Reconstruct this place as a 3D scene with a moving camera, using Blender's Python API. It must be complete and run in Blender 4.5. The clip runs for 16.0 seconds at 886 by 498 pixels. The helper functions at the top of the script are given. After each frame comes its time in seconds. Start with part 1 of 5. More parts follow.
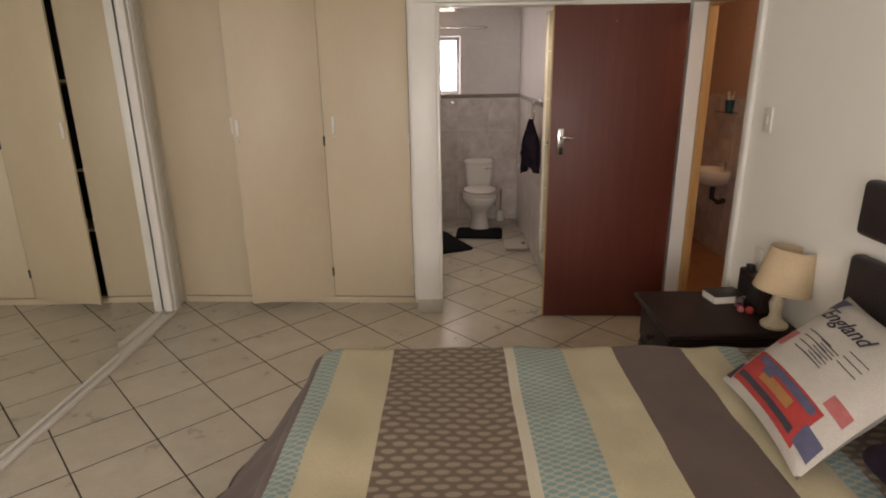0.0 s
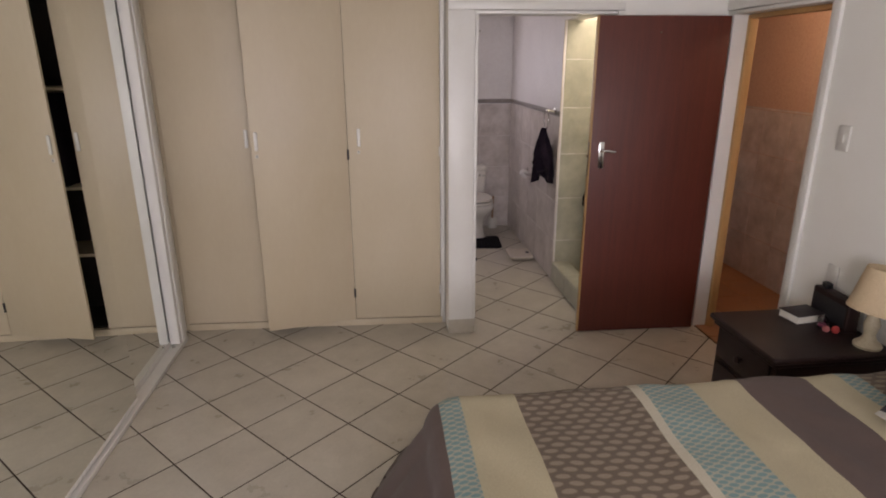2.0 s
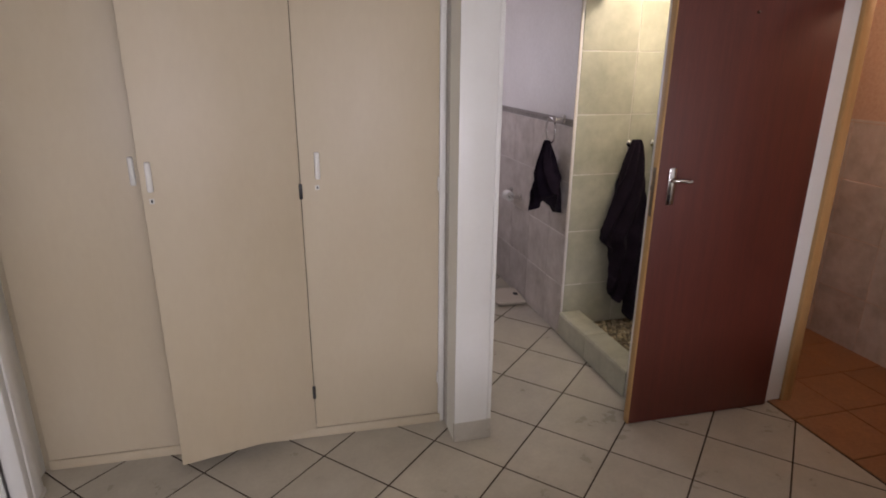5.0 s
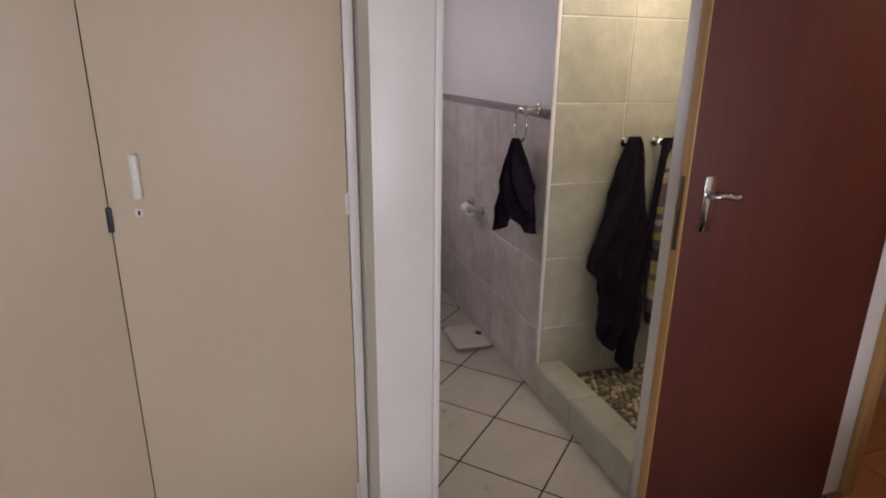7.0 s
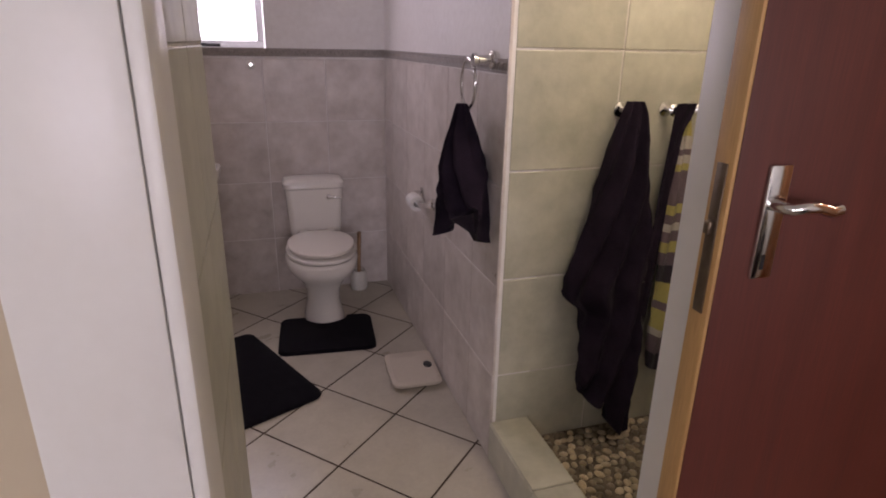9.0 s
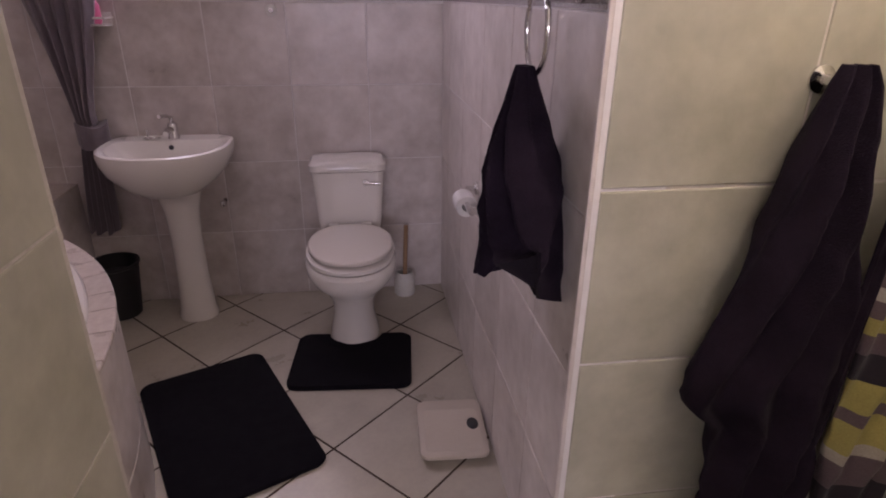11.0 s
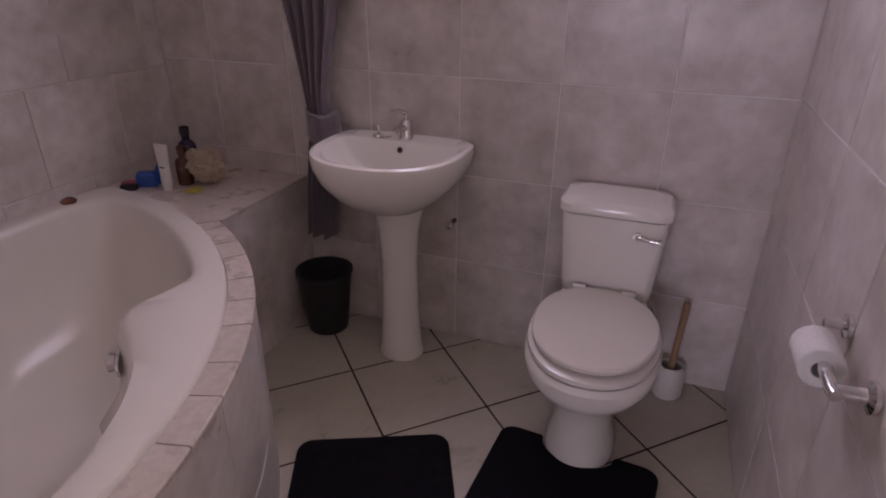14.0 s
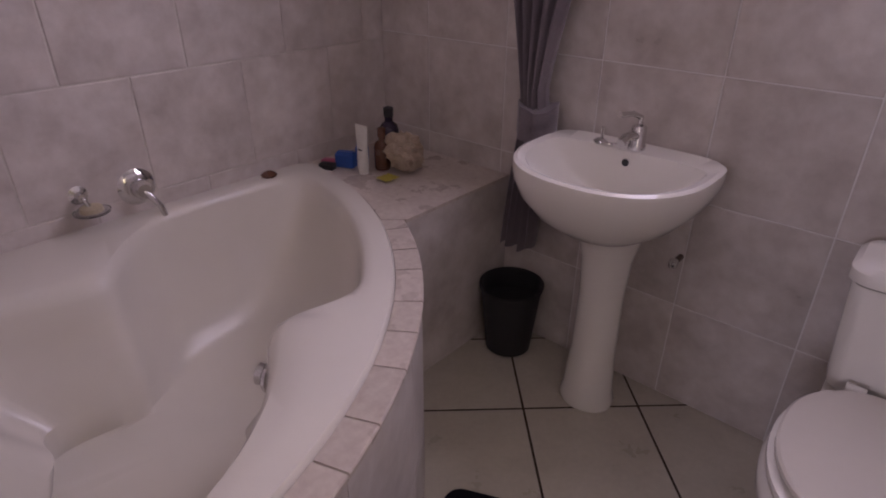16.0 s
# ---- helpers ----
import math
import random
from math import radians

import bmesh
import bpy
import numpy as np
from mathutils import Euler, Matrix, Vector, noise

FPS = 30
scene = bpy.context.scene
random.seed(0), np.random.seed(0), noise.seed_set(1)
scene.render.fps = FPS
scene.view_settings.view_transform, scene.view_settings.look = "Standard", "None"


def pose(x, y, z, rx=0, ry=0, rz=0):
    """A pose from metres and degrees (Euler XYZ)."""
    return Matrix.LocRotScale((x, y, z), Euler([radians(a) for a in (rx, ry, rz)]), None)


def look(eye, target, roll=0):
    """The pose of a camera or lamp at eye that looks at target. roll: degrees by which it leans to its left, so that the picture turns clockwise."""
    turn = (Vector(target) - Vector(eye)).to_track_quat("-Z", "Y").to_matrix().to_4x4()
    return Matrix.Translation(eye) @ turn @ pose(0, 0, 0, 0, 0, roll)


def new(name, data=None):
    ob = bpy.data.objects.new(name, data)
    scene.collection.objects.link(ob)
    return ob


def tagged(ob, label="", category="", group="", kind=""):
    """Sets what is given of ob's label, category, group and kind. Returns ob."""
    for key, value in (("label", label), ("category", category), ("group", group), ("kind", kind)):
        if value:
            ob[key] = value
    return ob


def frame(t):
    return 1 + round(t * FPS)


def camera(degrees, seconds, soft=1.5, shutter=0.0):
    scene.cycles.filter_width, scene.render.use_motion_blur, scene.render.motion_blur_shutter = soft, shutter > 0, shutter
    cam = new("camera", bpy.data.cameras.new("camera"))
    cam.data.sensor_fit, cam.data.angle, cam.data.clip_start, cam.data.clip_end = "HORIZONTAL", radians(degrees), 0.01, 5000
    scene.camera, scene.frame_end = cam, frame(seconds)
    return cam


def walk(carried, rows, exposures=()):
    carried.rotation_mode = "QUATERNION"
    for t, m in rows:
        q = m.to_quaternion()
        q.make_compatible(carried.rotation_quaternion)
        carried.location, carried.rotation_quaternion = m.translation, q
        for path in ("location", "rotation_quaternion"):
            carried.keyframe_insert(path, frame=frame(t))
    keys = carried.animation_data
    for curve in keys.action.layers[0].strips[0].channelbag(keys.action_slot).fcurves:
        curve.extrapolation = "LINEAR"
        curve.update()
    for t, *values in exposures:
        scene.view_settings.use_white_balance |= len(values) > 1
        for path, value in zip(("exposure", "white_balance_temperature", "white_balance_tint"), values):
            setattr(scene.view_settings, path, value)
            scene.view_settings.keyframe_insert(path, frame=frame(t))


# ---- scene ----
cam = camera(74.1, 16.0, soft=1.9)
PATH = [
    (0, (-0.028, -0.206, 1.679), (-0.06, 1.705, 1.091), -0.8),
    (0.5, (-0.196, -0.141, 1.702), (-0.182, 1.767, 1.103), -0.6),
    (1, (-0.34, -0.078, 1.715), (-0.295, 1.829, 1.116), -0.5),
    (1.5, (-0.516, -0.025, 1.738), (-0.414, 1.88, 1.135), -0.4),
    (2, (-0.703, 0.052, 1.767), (-0.502, 1.949, 1.165), -0.2),
    (2.5, (-0.823, 0.194, 1.772), (-0.544, 2.079, 1.167), -0.0),
    (3, (-0.918, 0.409, 1.76), (-0.592, 2.291, 1.166), 0.1),
    (3.5, (-0.985, 0.622, 1.757), (-0.621, 2.497, 1.166), 0.2),
    (4, (-1.022, 0.888, 1.752), (-0.626, 2.754, 1.153), 0.2),
    (4.2, (-1.047, 1.004, 1.782), (-0.622, 2.858, 1.164), 0.3),
    (6.3, (-0.699, 1.944, 1.64), (-0.164, 3.775, 1.039), 0.6),
    (6.5, (-0.672, 2.03, 1.635), (-0.123, 3.857, 1.034), 0.6),
    (7, (-0.56, 2.28, 1.593), (0.035, 4.092, 0.993), 0.7),
    (7.5, (-0.4, 2.474, 1.56), (0.205, 4.283, 0.96), 0.8),
    (8, (-0.27, 2.648, 1.508), (0.34, 4.453, 0.901), 0.8),
    (8.2, (-0.216, 2.714, 1.492), (0.39, 4.518, 0.879), 0.9),
    (10.3, (0.25, 3.425, 1.406), (0.664, 5.229, 0.647), 0.6),
    (10.5, (0.267, 3.483, 1.402), (0.644, 5.29, 0.632), 0.5),
    (11, (0.321, 3.724, 1.381), (0.592, 5.541, 0.59), 0.6),
    (11.5, (0.328, 3.93, 1.38), (0.5, 5.747, 0.564), 0.6),
    (12, (0.332, 4.101, 1.372), (0.381, 5.92, 0.542), 0.5),
    (12.5, (0.349, 4.26, 1.376), (0.22, 6.072, 0.539), 0.4),
    (13, (0.371, 4.383, 1.365), (0.068, 6.172, 0.522), 0.5),
    (13.5, (0.375, 4.457, 1.355), (-0.098, 6.204, 0.505), 0.5),
    (14, (0.349, 4.543, 1.336), (-0.27, 6.24, 0.478), 0.5),
    (14.5, (0.3, 4.642, 1.328), (-0.455, 6.277, 0.457), 0.6),
    (15, (0.254, 4.743, 1.325), (-0.662, 6.28, 0.432), 0.4),
    (15.5, (0.208, 4.83, 1.331), (-0.837, 6.268, 0.414), 0.3),
    (16, (0.174, 4.858, 1.321), (-0.995, 6.183, 0.383), 0.2),
]
walk(cam, [(t, look(eye, target, roll)) for t, eye, target, roll in PATH],
     [(0.0, -0.80, 7700, 23), (2.5, -0.73, 6600, 27), (4.2, -0.72, 6500, 27), (6.5, -0.84, 6450, 29), (8.2, -0.77, 6700, 32), (10.3, -0.52, 6500, 41), (12.5, -0.66, 6400, 45), (16.0, -0.56, 6250, 43)])

# ---- world and light ----
world = bpy.data.worlds.new("sky")
scene.world = world
world.use_nodes = True
_wn = world.node_tree
_sky = _wn.nodes.new("ShaderNodeTexSky")
_sky.sky_type, _sky.sun_disc = "NISHITA", False
_sky.sun_elevation, _sky.sun_rotation = radians(48), radians(200)
_wn.links.new(_sky.outputs[0], _wn.nodes["Background"].inputs[0])
_wn.nodes["Background"].inputs[1].default_value = 0.12


def area_lamp(name, place, target, sx, sy, power, colour):
    data = bpy.data.lights.new(name, "AREA")
    data.shape, data.size, data.size_y, data.energy, data.color = "RECTANGLE", sx, sy, power, colour
    ob = new(name, data)
    ob.matrix_world = look(place, target)
    return ob


def point_lamp(name, place, power, colour, radius=0.06):
    data = bpy.data.lights.new(name, "POINT")
    data.energy, data.color, data.shadow_soft_size = power, colour, radius
    ob = new(name, data)
    ob.location = place
    return ob


area_lamp("bedroom_window_light", (-0.55, -1.66, 1.55), (-0.55, 2.0, 1.1), 2.1, 1.25, 118, (0.90, 0.95, 1.0))
area_lamp("bathroom_window_light", (-0.26, 6.50, 1.72), (-0.1, 4.6, 1.0), 0.66, 0.55, 9.5, (0.9, 0.92, 1.0))
area_lamp("tube_light", (-0.26, 6.385, 2.262), (-0.26, 5.4, 1.9), 0.55, 0.03, 5, (1.0, 0.95, 0.93))
point_lamp("shower_light", (1.08, 4.12, 2.28), 22, (1.0, 0.95, 0.74), 0.07)
# warm fill added for the passage, where no source is in view
point_lamp("passage_fill_light", (2.0, 3.6, 2.2), 14, (1.0, 0.74, 0.48), 0.08)

# ---- materials ----


def rgb(c):
    return (c[0], c[1], c[2], 1.0)


def mat(name, a, b=None, rough=0.5, scale=6.0, fine=120.0, bump=0.1, metal=0.0, spec=0.5, stretch=(1, 1, 1), vary=0.0, sheen=0.0, fine_amount=0.25, coat=0.0):
    """Two-scale procedural material in object space: slow blotches from a to b, fine grain with relief."""
    m = bpy.data.materials.new(name)
    m.use_nodes = True
    nt = m.node_tree
    bs = nt.nodes["Principled BSDF"]
    b = b or tuple(x * 0.82 for x in a)
    tc = nt.nodes.new("ShaderNodeTexCoord")
    mp = nt.nodes.new("ShaderNodeMapping")
    mp.inputs["Scale"].default_value = stretch
    oi = nt.nodes.new("ShaderNodeObjectInfo")
    off = nt.nodes.new("ShaderNodeVectorMath")
    off.operation = "MULTIPLY_ADD"
    off.inputs[1].default_value = (37.0, 23.0, 11.0)
    nt.links.new(oi.outputs["Random"], off.inputs[0])
    nt.links.new(tc.outputs["Object"], off.inputs[2])
    nt.links.new(off.outputs[0], mp.inputs["Vector"])
    n1 = nt.nodes.new("ShaderNodeTexNoise")
    n1.inputs["Scale"].default_value, n1.inputs["Detail"].default_value, n1.inputs["Roughness"].default_value = scale, 5.0, 0.62
    n2 = nt.nodes.new("ShaderNodeTexNoise")
    n2.inputs["Scale"].default_value, n2.inputs["Detail"].default_value = fine, 3.0
    for n in (n1, n2):
        nt.links.new(mp.outputs[0], n.inputs["Vector"])
    rp = nt.nodes.new("ShaderNodeValToRGB")
    rp.color_ramp.elements[0].position, rp.color_ramp.elements[1].position = 0.27, 0.74
    rp.color_ramp.elements[0].color, rp.color_ramp.elements[1].color = rgb(b), rgb(a)
    nt.links.new(n1.outputs["Fac"], rp.inputs["Fac"])
    mx = nt.nodes.new("ShaderNodeMix")
    mx.data_type, mx.blend_type = "RGBA", "OVERLAY"
    mx.inputs["Factor"].default_value = fine_amount
    nt.links.new(rp.outputs["Color"], mx.inputs["A"])
    nt.links.new(n2.outputs["Fac"], mx.inputs["B"])
    out = mx.outputs["Result"]
    if vary:
        hs = nt.nodes.new("ShaderNodeHueSaturation")
        mr = nt.nodes.new("ShaderNodeMapRange")
        mr.inputs["To Min"].default_value, mr.inputs["To Max"].default_value = 1 - vary, 1 + vary
        nt.links.new(oi.outputs["Random"], mr.inputs["Value"])
        nt.links.new(mr.outputs[0], hs.inputs["Value"])
        nt.links.new(out, hs.inputs["Color"])
        out = hs.outputs["Color"]
    nt.links.new(out, bs.inputs["Base Color"])
    bs.inputs["Roughness"].default_value, bs.inputs["Metallic"].default_value = rough, metal
    bs.inputs["Specular IOR Level"].default_value = spec
    bs.inputs["Sheen Weight"].default_value = sheen
    bs.inputs["Coat Weight"].default_value = coat
    rr = nt.nodes.new("ShaderNodeMapRange")
    rr.inputs["To Min"].default_value, rr.inputs["To Max"].default_value = max(0.03, rough - 0.08), min(1.0, rough + 0.1)
    nt.links.new(n1.outputs["Fac"], rr.inputs["Value"])
    nt.links.new(rr.outputs[0], bs.inputs["Roughness"])
    if bump:
        bp = nt.nodes.new("ShaderNodeBump")
        bp.inputs["Strength"].default_value, bp.inputs["Distance"].default_value = bump, 0.004
        nt.links.new(n2.outputs["Fac"], bp.inputs["Height"])
        nt.links.new(bp.outputs[0], bs.inputs["Normal"])
    return m


M_WALL = mat("cream_wall_paint", (0.87, 0.86, 0.80), (0.84, 0.82, 0.75), 0.6, 1.6, 70, 0.05, fine_amount=0.06)
M_CEIL = mat("ceiling_paint", (0.78, 0.76, 0.7), (0.74, 0.72, 0.66), 0.8, 1.5, 60, 0.1)
M_BATHWALL = mat("white_plaster", (0.82, 0.79, 0.77), (0.75, 0.72, 0.70), 0.5, 3.0, 40, 0.35)
M_TRIM = mat("white_gloss_paint", (0.80, 0.79, 0.74), (0.74, 0.72, 0.66), 0.35, 3, 60, 0.02, fine_amount=0.05)
# cream paint; its broad yellower patches imitate soft warm shading on the doors
M_CUP = mat("cream_paint_and_shading", (0.62, 0.535, 0.395), (0.53, 0.435, 0.29), 0.42, 0.9, 45, 0.02, stretch=(1, 1, 0.45), fine_amount=0.04)
# near-black colour holds the shade inside the ajar cupboard
M_DARK = mat("shaded_cupboard_inside", (0.06, 0.05, 0.045), (0.035, 0.03, 0.03), 0.8)
M_MAHOG = mat("mahogany_veneer", (0.130, 0.029, 0.017), (0.088, 0.020, 0.012), 0.50, 7.0, 60, 0.02, stretch=(6.0, 6.0, 0.22), coat=0.03)
M_PINE = mat("raw_wood_edge", (0.55, 0.33, 0.13), (0.42, 0.23, 0.08), 0.5, 6, 80, 0.1, stretch=(5, 5, 0.3))
M_TILE = mat("cream_floor_tile", (0.54, 0.495, 0.41), (0.435, 0.395, 0.32), 0.28, 6.0, 60, 0.01, fine_amount=0.08, vary=0.035)
M_GROUT = mat("dark_grout", (0.085, 0.060, 0.045), (0.045, 0.032, 0.024), 0.95, 8, 150, 0.3, spec=0.1)
M_WTILE = mat("grey_stone_wall_tile", (0.75, 0.685, 0.645), (0.47, 0.415, 0.375), 0.30, 6.0, 22, 0.18, fine_amount=0.2, vary=0.04)
M_STILE = mat("sandy_shower_tile", (0.55, 0.535, 0.43), (0.37, 0.36, 0.275), 0.34, 5.0, 16, 0.45, fine_amount=0.16, vary=0.04)
M_WGROUT = mat("pale_wall_grout", (0.68, 0.64, 0.58), (0.58, 0.54, 0.49), 0.85, 9, 120, 0.2)
M_BORDER = mat("relief_border_tile", (0.36, 0.32, 0.29), (0.24, 0.21, 0.19), 0.4, 22, 90, 0.6)
M_RIMTILE = mat("cream_rim_tile", (0.60, 0.525, 0.46), (0.535, 0.46, 0.40), 0.28, 8, 60, 0.05, vary=0.05)
M_TERRA = mat("terracotta_tile", (0.36, 0.17, 0.075), (0.28, 0.125, 0.055), 0.4, 6, 60, 0.06, vary=0.06)
M_CERAM = mat("white_glazed_ceramic", (0.82, 0.785, 0.72), (0.80, 0.765, 0.70), 0.10, 2, 20, 0.0, fine_amount=0.03)
M_ACRYL = mat("white_tub_acrylic", (0.78, 0.735, 0.66), (0.75, 0.705, 0.63), 0.22, 2, 20, 0.0, fine_amount=0.03)
M_CHROME = mat("chrome", (0.75, 0.74, 0.73), (0.7, 0.69, 0.68), 0.12, 20, 90, 0.0, metal=1.0)
M_ALU = mat("white_aluminium", (0.75, 0.76, 0.78), (0.7, 0.71, 0.73), 0.3, 9, 90, 0.03)
M_MIRROR = mat("mirror_glass", (0.91, 0.93, 0.90), (0.91, 0.93, 0.90), 0.02, 2, 20, 0.0, metal=1.0, fine_amount=0.0)
M_MIRROR.node_tree.nodes["Map Range"].inputs["To Min"].default_value = 0.0
M_MIRROR.node_tree.nodes["Map Range"].inputs["To Max"].default_value = 0.01
M_MAT = mat("black_bath_mat", (0.012, 0.011, 0.014), (0.007, 0.006, 0.009), 1.0, 20, 260, 0.7, sheen=0.03, spec=0.03)
M_TOWEL = mat("dark_plum_towel", (0.024, 0.016, 0.026), (0.011, 0.008, 0.013), 0.95, 12, 320, 0.5, sheen=0.03, spec=0.03)
M_CURT = mat("mauve_satin_curtain", (0.20, 0.165, 0.18), (0.14, 0.115, 0.13), 0.42, 6, 200, 0.1, sheen=0.3)
M_BLACK = mat("black_plastic", (0.018, 0.018, 0.02), (0.012, 0.012, 0.014), 0.5, 9, 150, 0.1)
M_WENGE = mat("dark_stained_wood", (0.026, 0.012, 0.010), (0.014, 0.007, 0.006), 0.45, 8, 60, 0.1, spec=0.25, stretch=(1, 6, 1))
M_LEATH = mat("dark_brown_leather", (0.028, 0.020, 0.022), (0.018, 0.013, 0.015), 0.45, 9, 120, 0.3)
M_SHADE = mat("beige_lamp_shade_fabric", (0.60, 0.46, 0.29), (0.54, 0.41, 0.26), 0.85, 10, 240, 0.3)
M_LAMPB = mat("cream_turned_lamp_base", (0.60, 0.52, 0.36), (0.5, 0.42, 0.28), 0.4, 14, 90, 0.1)
M_PAPER = mat("book_pages", (0.70, 0.66, 0.56), (0.6, 0.56, 0.46), 0.9, 30, 200, 0.2, stretch=(0.3, 0.3, 9))
M_PLAST = mat("white_plastic", (0.74, 0.72, 0.66), (0.7, 0.68, 0.62), 0.35, 6, 60, 0.03)
M_WOODH = mat("beech_wood", (0.40, 0.25, 0.14), (0.32, 0.19, 0.1), 0.5, 12, 80, 0.1)
M_PAPERROLL = mat("toilet_paper", (0.80, 0.78, 0.75), (0.76, 0.74, 0.71), 0.95, 20, 160, 0.4)
M_CLOTH = mat("ivory_printed_cotton", (0.50, 0.465, 0.41), (0.44, 0.41, 0.36), 0.9, 9, 300, 0.4)
M_RED = mat("red_print", (0.45, 0.045, 0.035), (0.32, 0.03, 0.03), 0.85, 25, 300, 0.3)
M_INK = mat("dark_print", (0.05, 0.045, 0.055), (0.03, 0.03, 0.04), 0.85, 25, 300, 0.3)
M_BLUEG = mat("slate_blue_print", (0.10, 0.10, 0.17), (0.07, 0.07, 0.12), 0.85, 25, 300, 0.3)
M_PINKP = mat("rose_print", (0.45, 0.14, 0.13), (0.35, 0.1, 0.1), 0.85, 25, 300, 0.3)
M_AMBER = mat("amber_print", (0.42, 0.20, 0.06), (0.3, 0.14, 0.05), 0.85, 25, 300, 0.3)
M_BLUE = mat("blue_plastic", (0.03, 0.11, 0.42), (0.02, 0.08, 0.32), 0.35)
M_PINK = mat("pink_plastic", (0.55, 0.12, 0.22), (0.45, 0.09, 0.18), 0.35)
M_BROWNB = mat("brown_bottle", (0.16, 0.07, 0.04), (0.11, 0.05, 0.03), 0.25)
M_PURPB = mat("dark_purple_bottle", (0.035, 0.02, 0.05), (0.02, 0.014, 0.03), 0.25)
M_LOOFAH = mat("straw_loofah", (0.54, 0.44, 0.34), (0.38, 0.29, 0.20), 0.95, 14, 200, 0.8)
M_YELL = mat("yellow_cloth", (0.55, 0.47, 0.08), (0.45, 0.38, 0.06), 0.9, 12, 200, 0.5)
M_TEAL = mat("dark_teal_plastic", (0.02, 0.09, 0.11), (0.015, 0.07, 0.09), 0.35)
M_PEB = mat("shower_pebble", (0.62, 0.54, 0.38), (0.34, 0.25, 0.14), 0.4, 14, 120, 0.2)
_pn = M_PEB.node_tree
_pg = _pn.nodes.new("ShaderNodeNewGeometry")
_ph = _pn.nodes.new("ShaderNodeHueSaturation")
_pr = _pn.nodes.new("ShaderNodeMapRange")
_pr.inputs["To Min"].default_value, _pr.inputs["To Max"].default_value = 0.35, 1.25
_pn.links.new(_pg.outputs["Random Per Island"], _pr.inputs["Value"])
_pn.links.new(_pr.outputs[0], _ph.inputs["Value"])
_po = _pn.nodes["Principled BSDF"].inputs["Base Color"]
_pn.links.new(_po.links[0].from_socket, _ph.inputs["Color"])
_pn.links.new(_ph.outputs["Color"], _po)
M_ORANGE = mat("peach_wall_paint", (0.66, 0.46, 0.34), (0.60, 0.42, 0.31), 0.6, 2.5, 60, 0.15)
M_BRASS = mat("dull_metal", (0.22, 0.17, 0.12), (0.15, 0.11, 0.08), 0.4, 12, 90, 0.1, metal=0.9)
M_LAMPON = bpy.data.materials.new("lit_lamp_glass")
M_LAMPON.use_nodes = True
M_LAMPON.node_tree.nodes["Principled BSDF"].inputs["Emission Color"].default_value = (1.0, 0.9, 0.65, 1)
M_LAMPON.node_tree.nodes["Principled BSDF"].inputs["Emission Strength"].default_value = 3.0
M_GLASS = bpy.data.materials.new("window_glass")
M_GLASS.use_nodes = True
_g = M_GLASS.node_tree.nodes["Principled BSDF"]
_g.inputs["Transmission Weight"].default_value, _g.inputs["Roughness"].default_value, _g.inputs["IOR"].default_value = 1.0, 0.25, 1.45
M_JAR = bpy.data.materials.new("clear_glass")
M_JAR.use_nodes = True
_g = M_JAR.node_tree.nodes["Principled BSDF"]
_g.inputs["Transmission Weight"].default_value, _g.inputs["Roughness"].default_value = 1.0, 0.03


for _m, _lo, _hi in ((M_TILE, 0.26, 0.30), (M_WENGE, 0.42, 0.48), (M_CUP, 0.42, 0.46)):
    _r = _m.node_tree.nodes["Map Range.001"] if "Map Range.001" in _m.node_tree.nodes else _m.node_tree.nodes["Map Range"]
    _r.inputs["To Min"].default_value, _r.inputs["To Max"].default_value = _lo, _hi
M_LID = mat("ivory_seat_plastic", (0.72, 0.67, 0.60), (0.70, 0.65, 0.58), 0.2, 3, 40, 0.0, fine_amount=0.03)
M_PEBG = mat("brown_pebble_grout", (0.20, 0.155, 0.10), (0.13, 0.10, 0.065), 0.8, 12, 120, 0.2)
M_SCALE = mat("beige_scale_enamel", (0.62, 0.55, 0.45), (0.57, 0.50, 0.41), 0.45, 6, 90, 0.03, fine_amount=0.05)


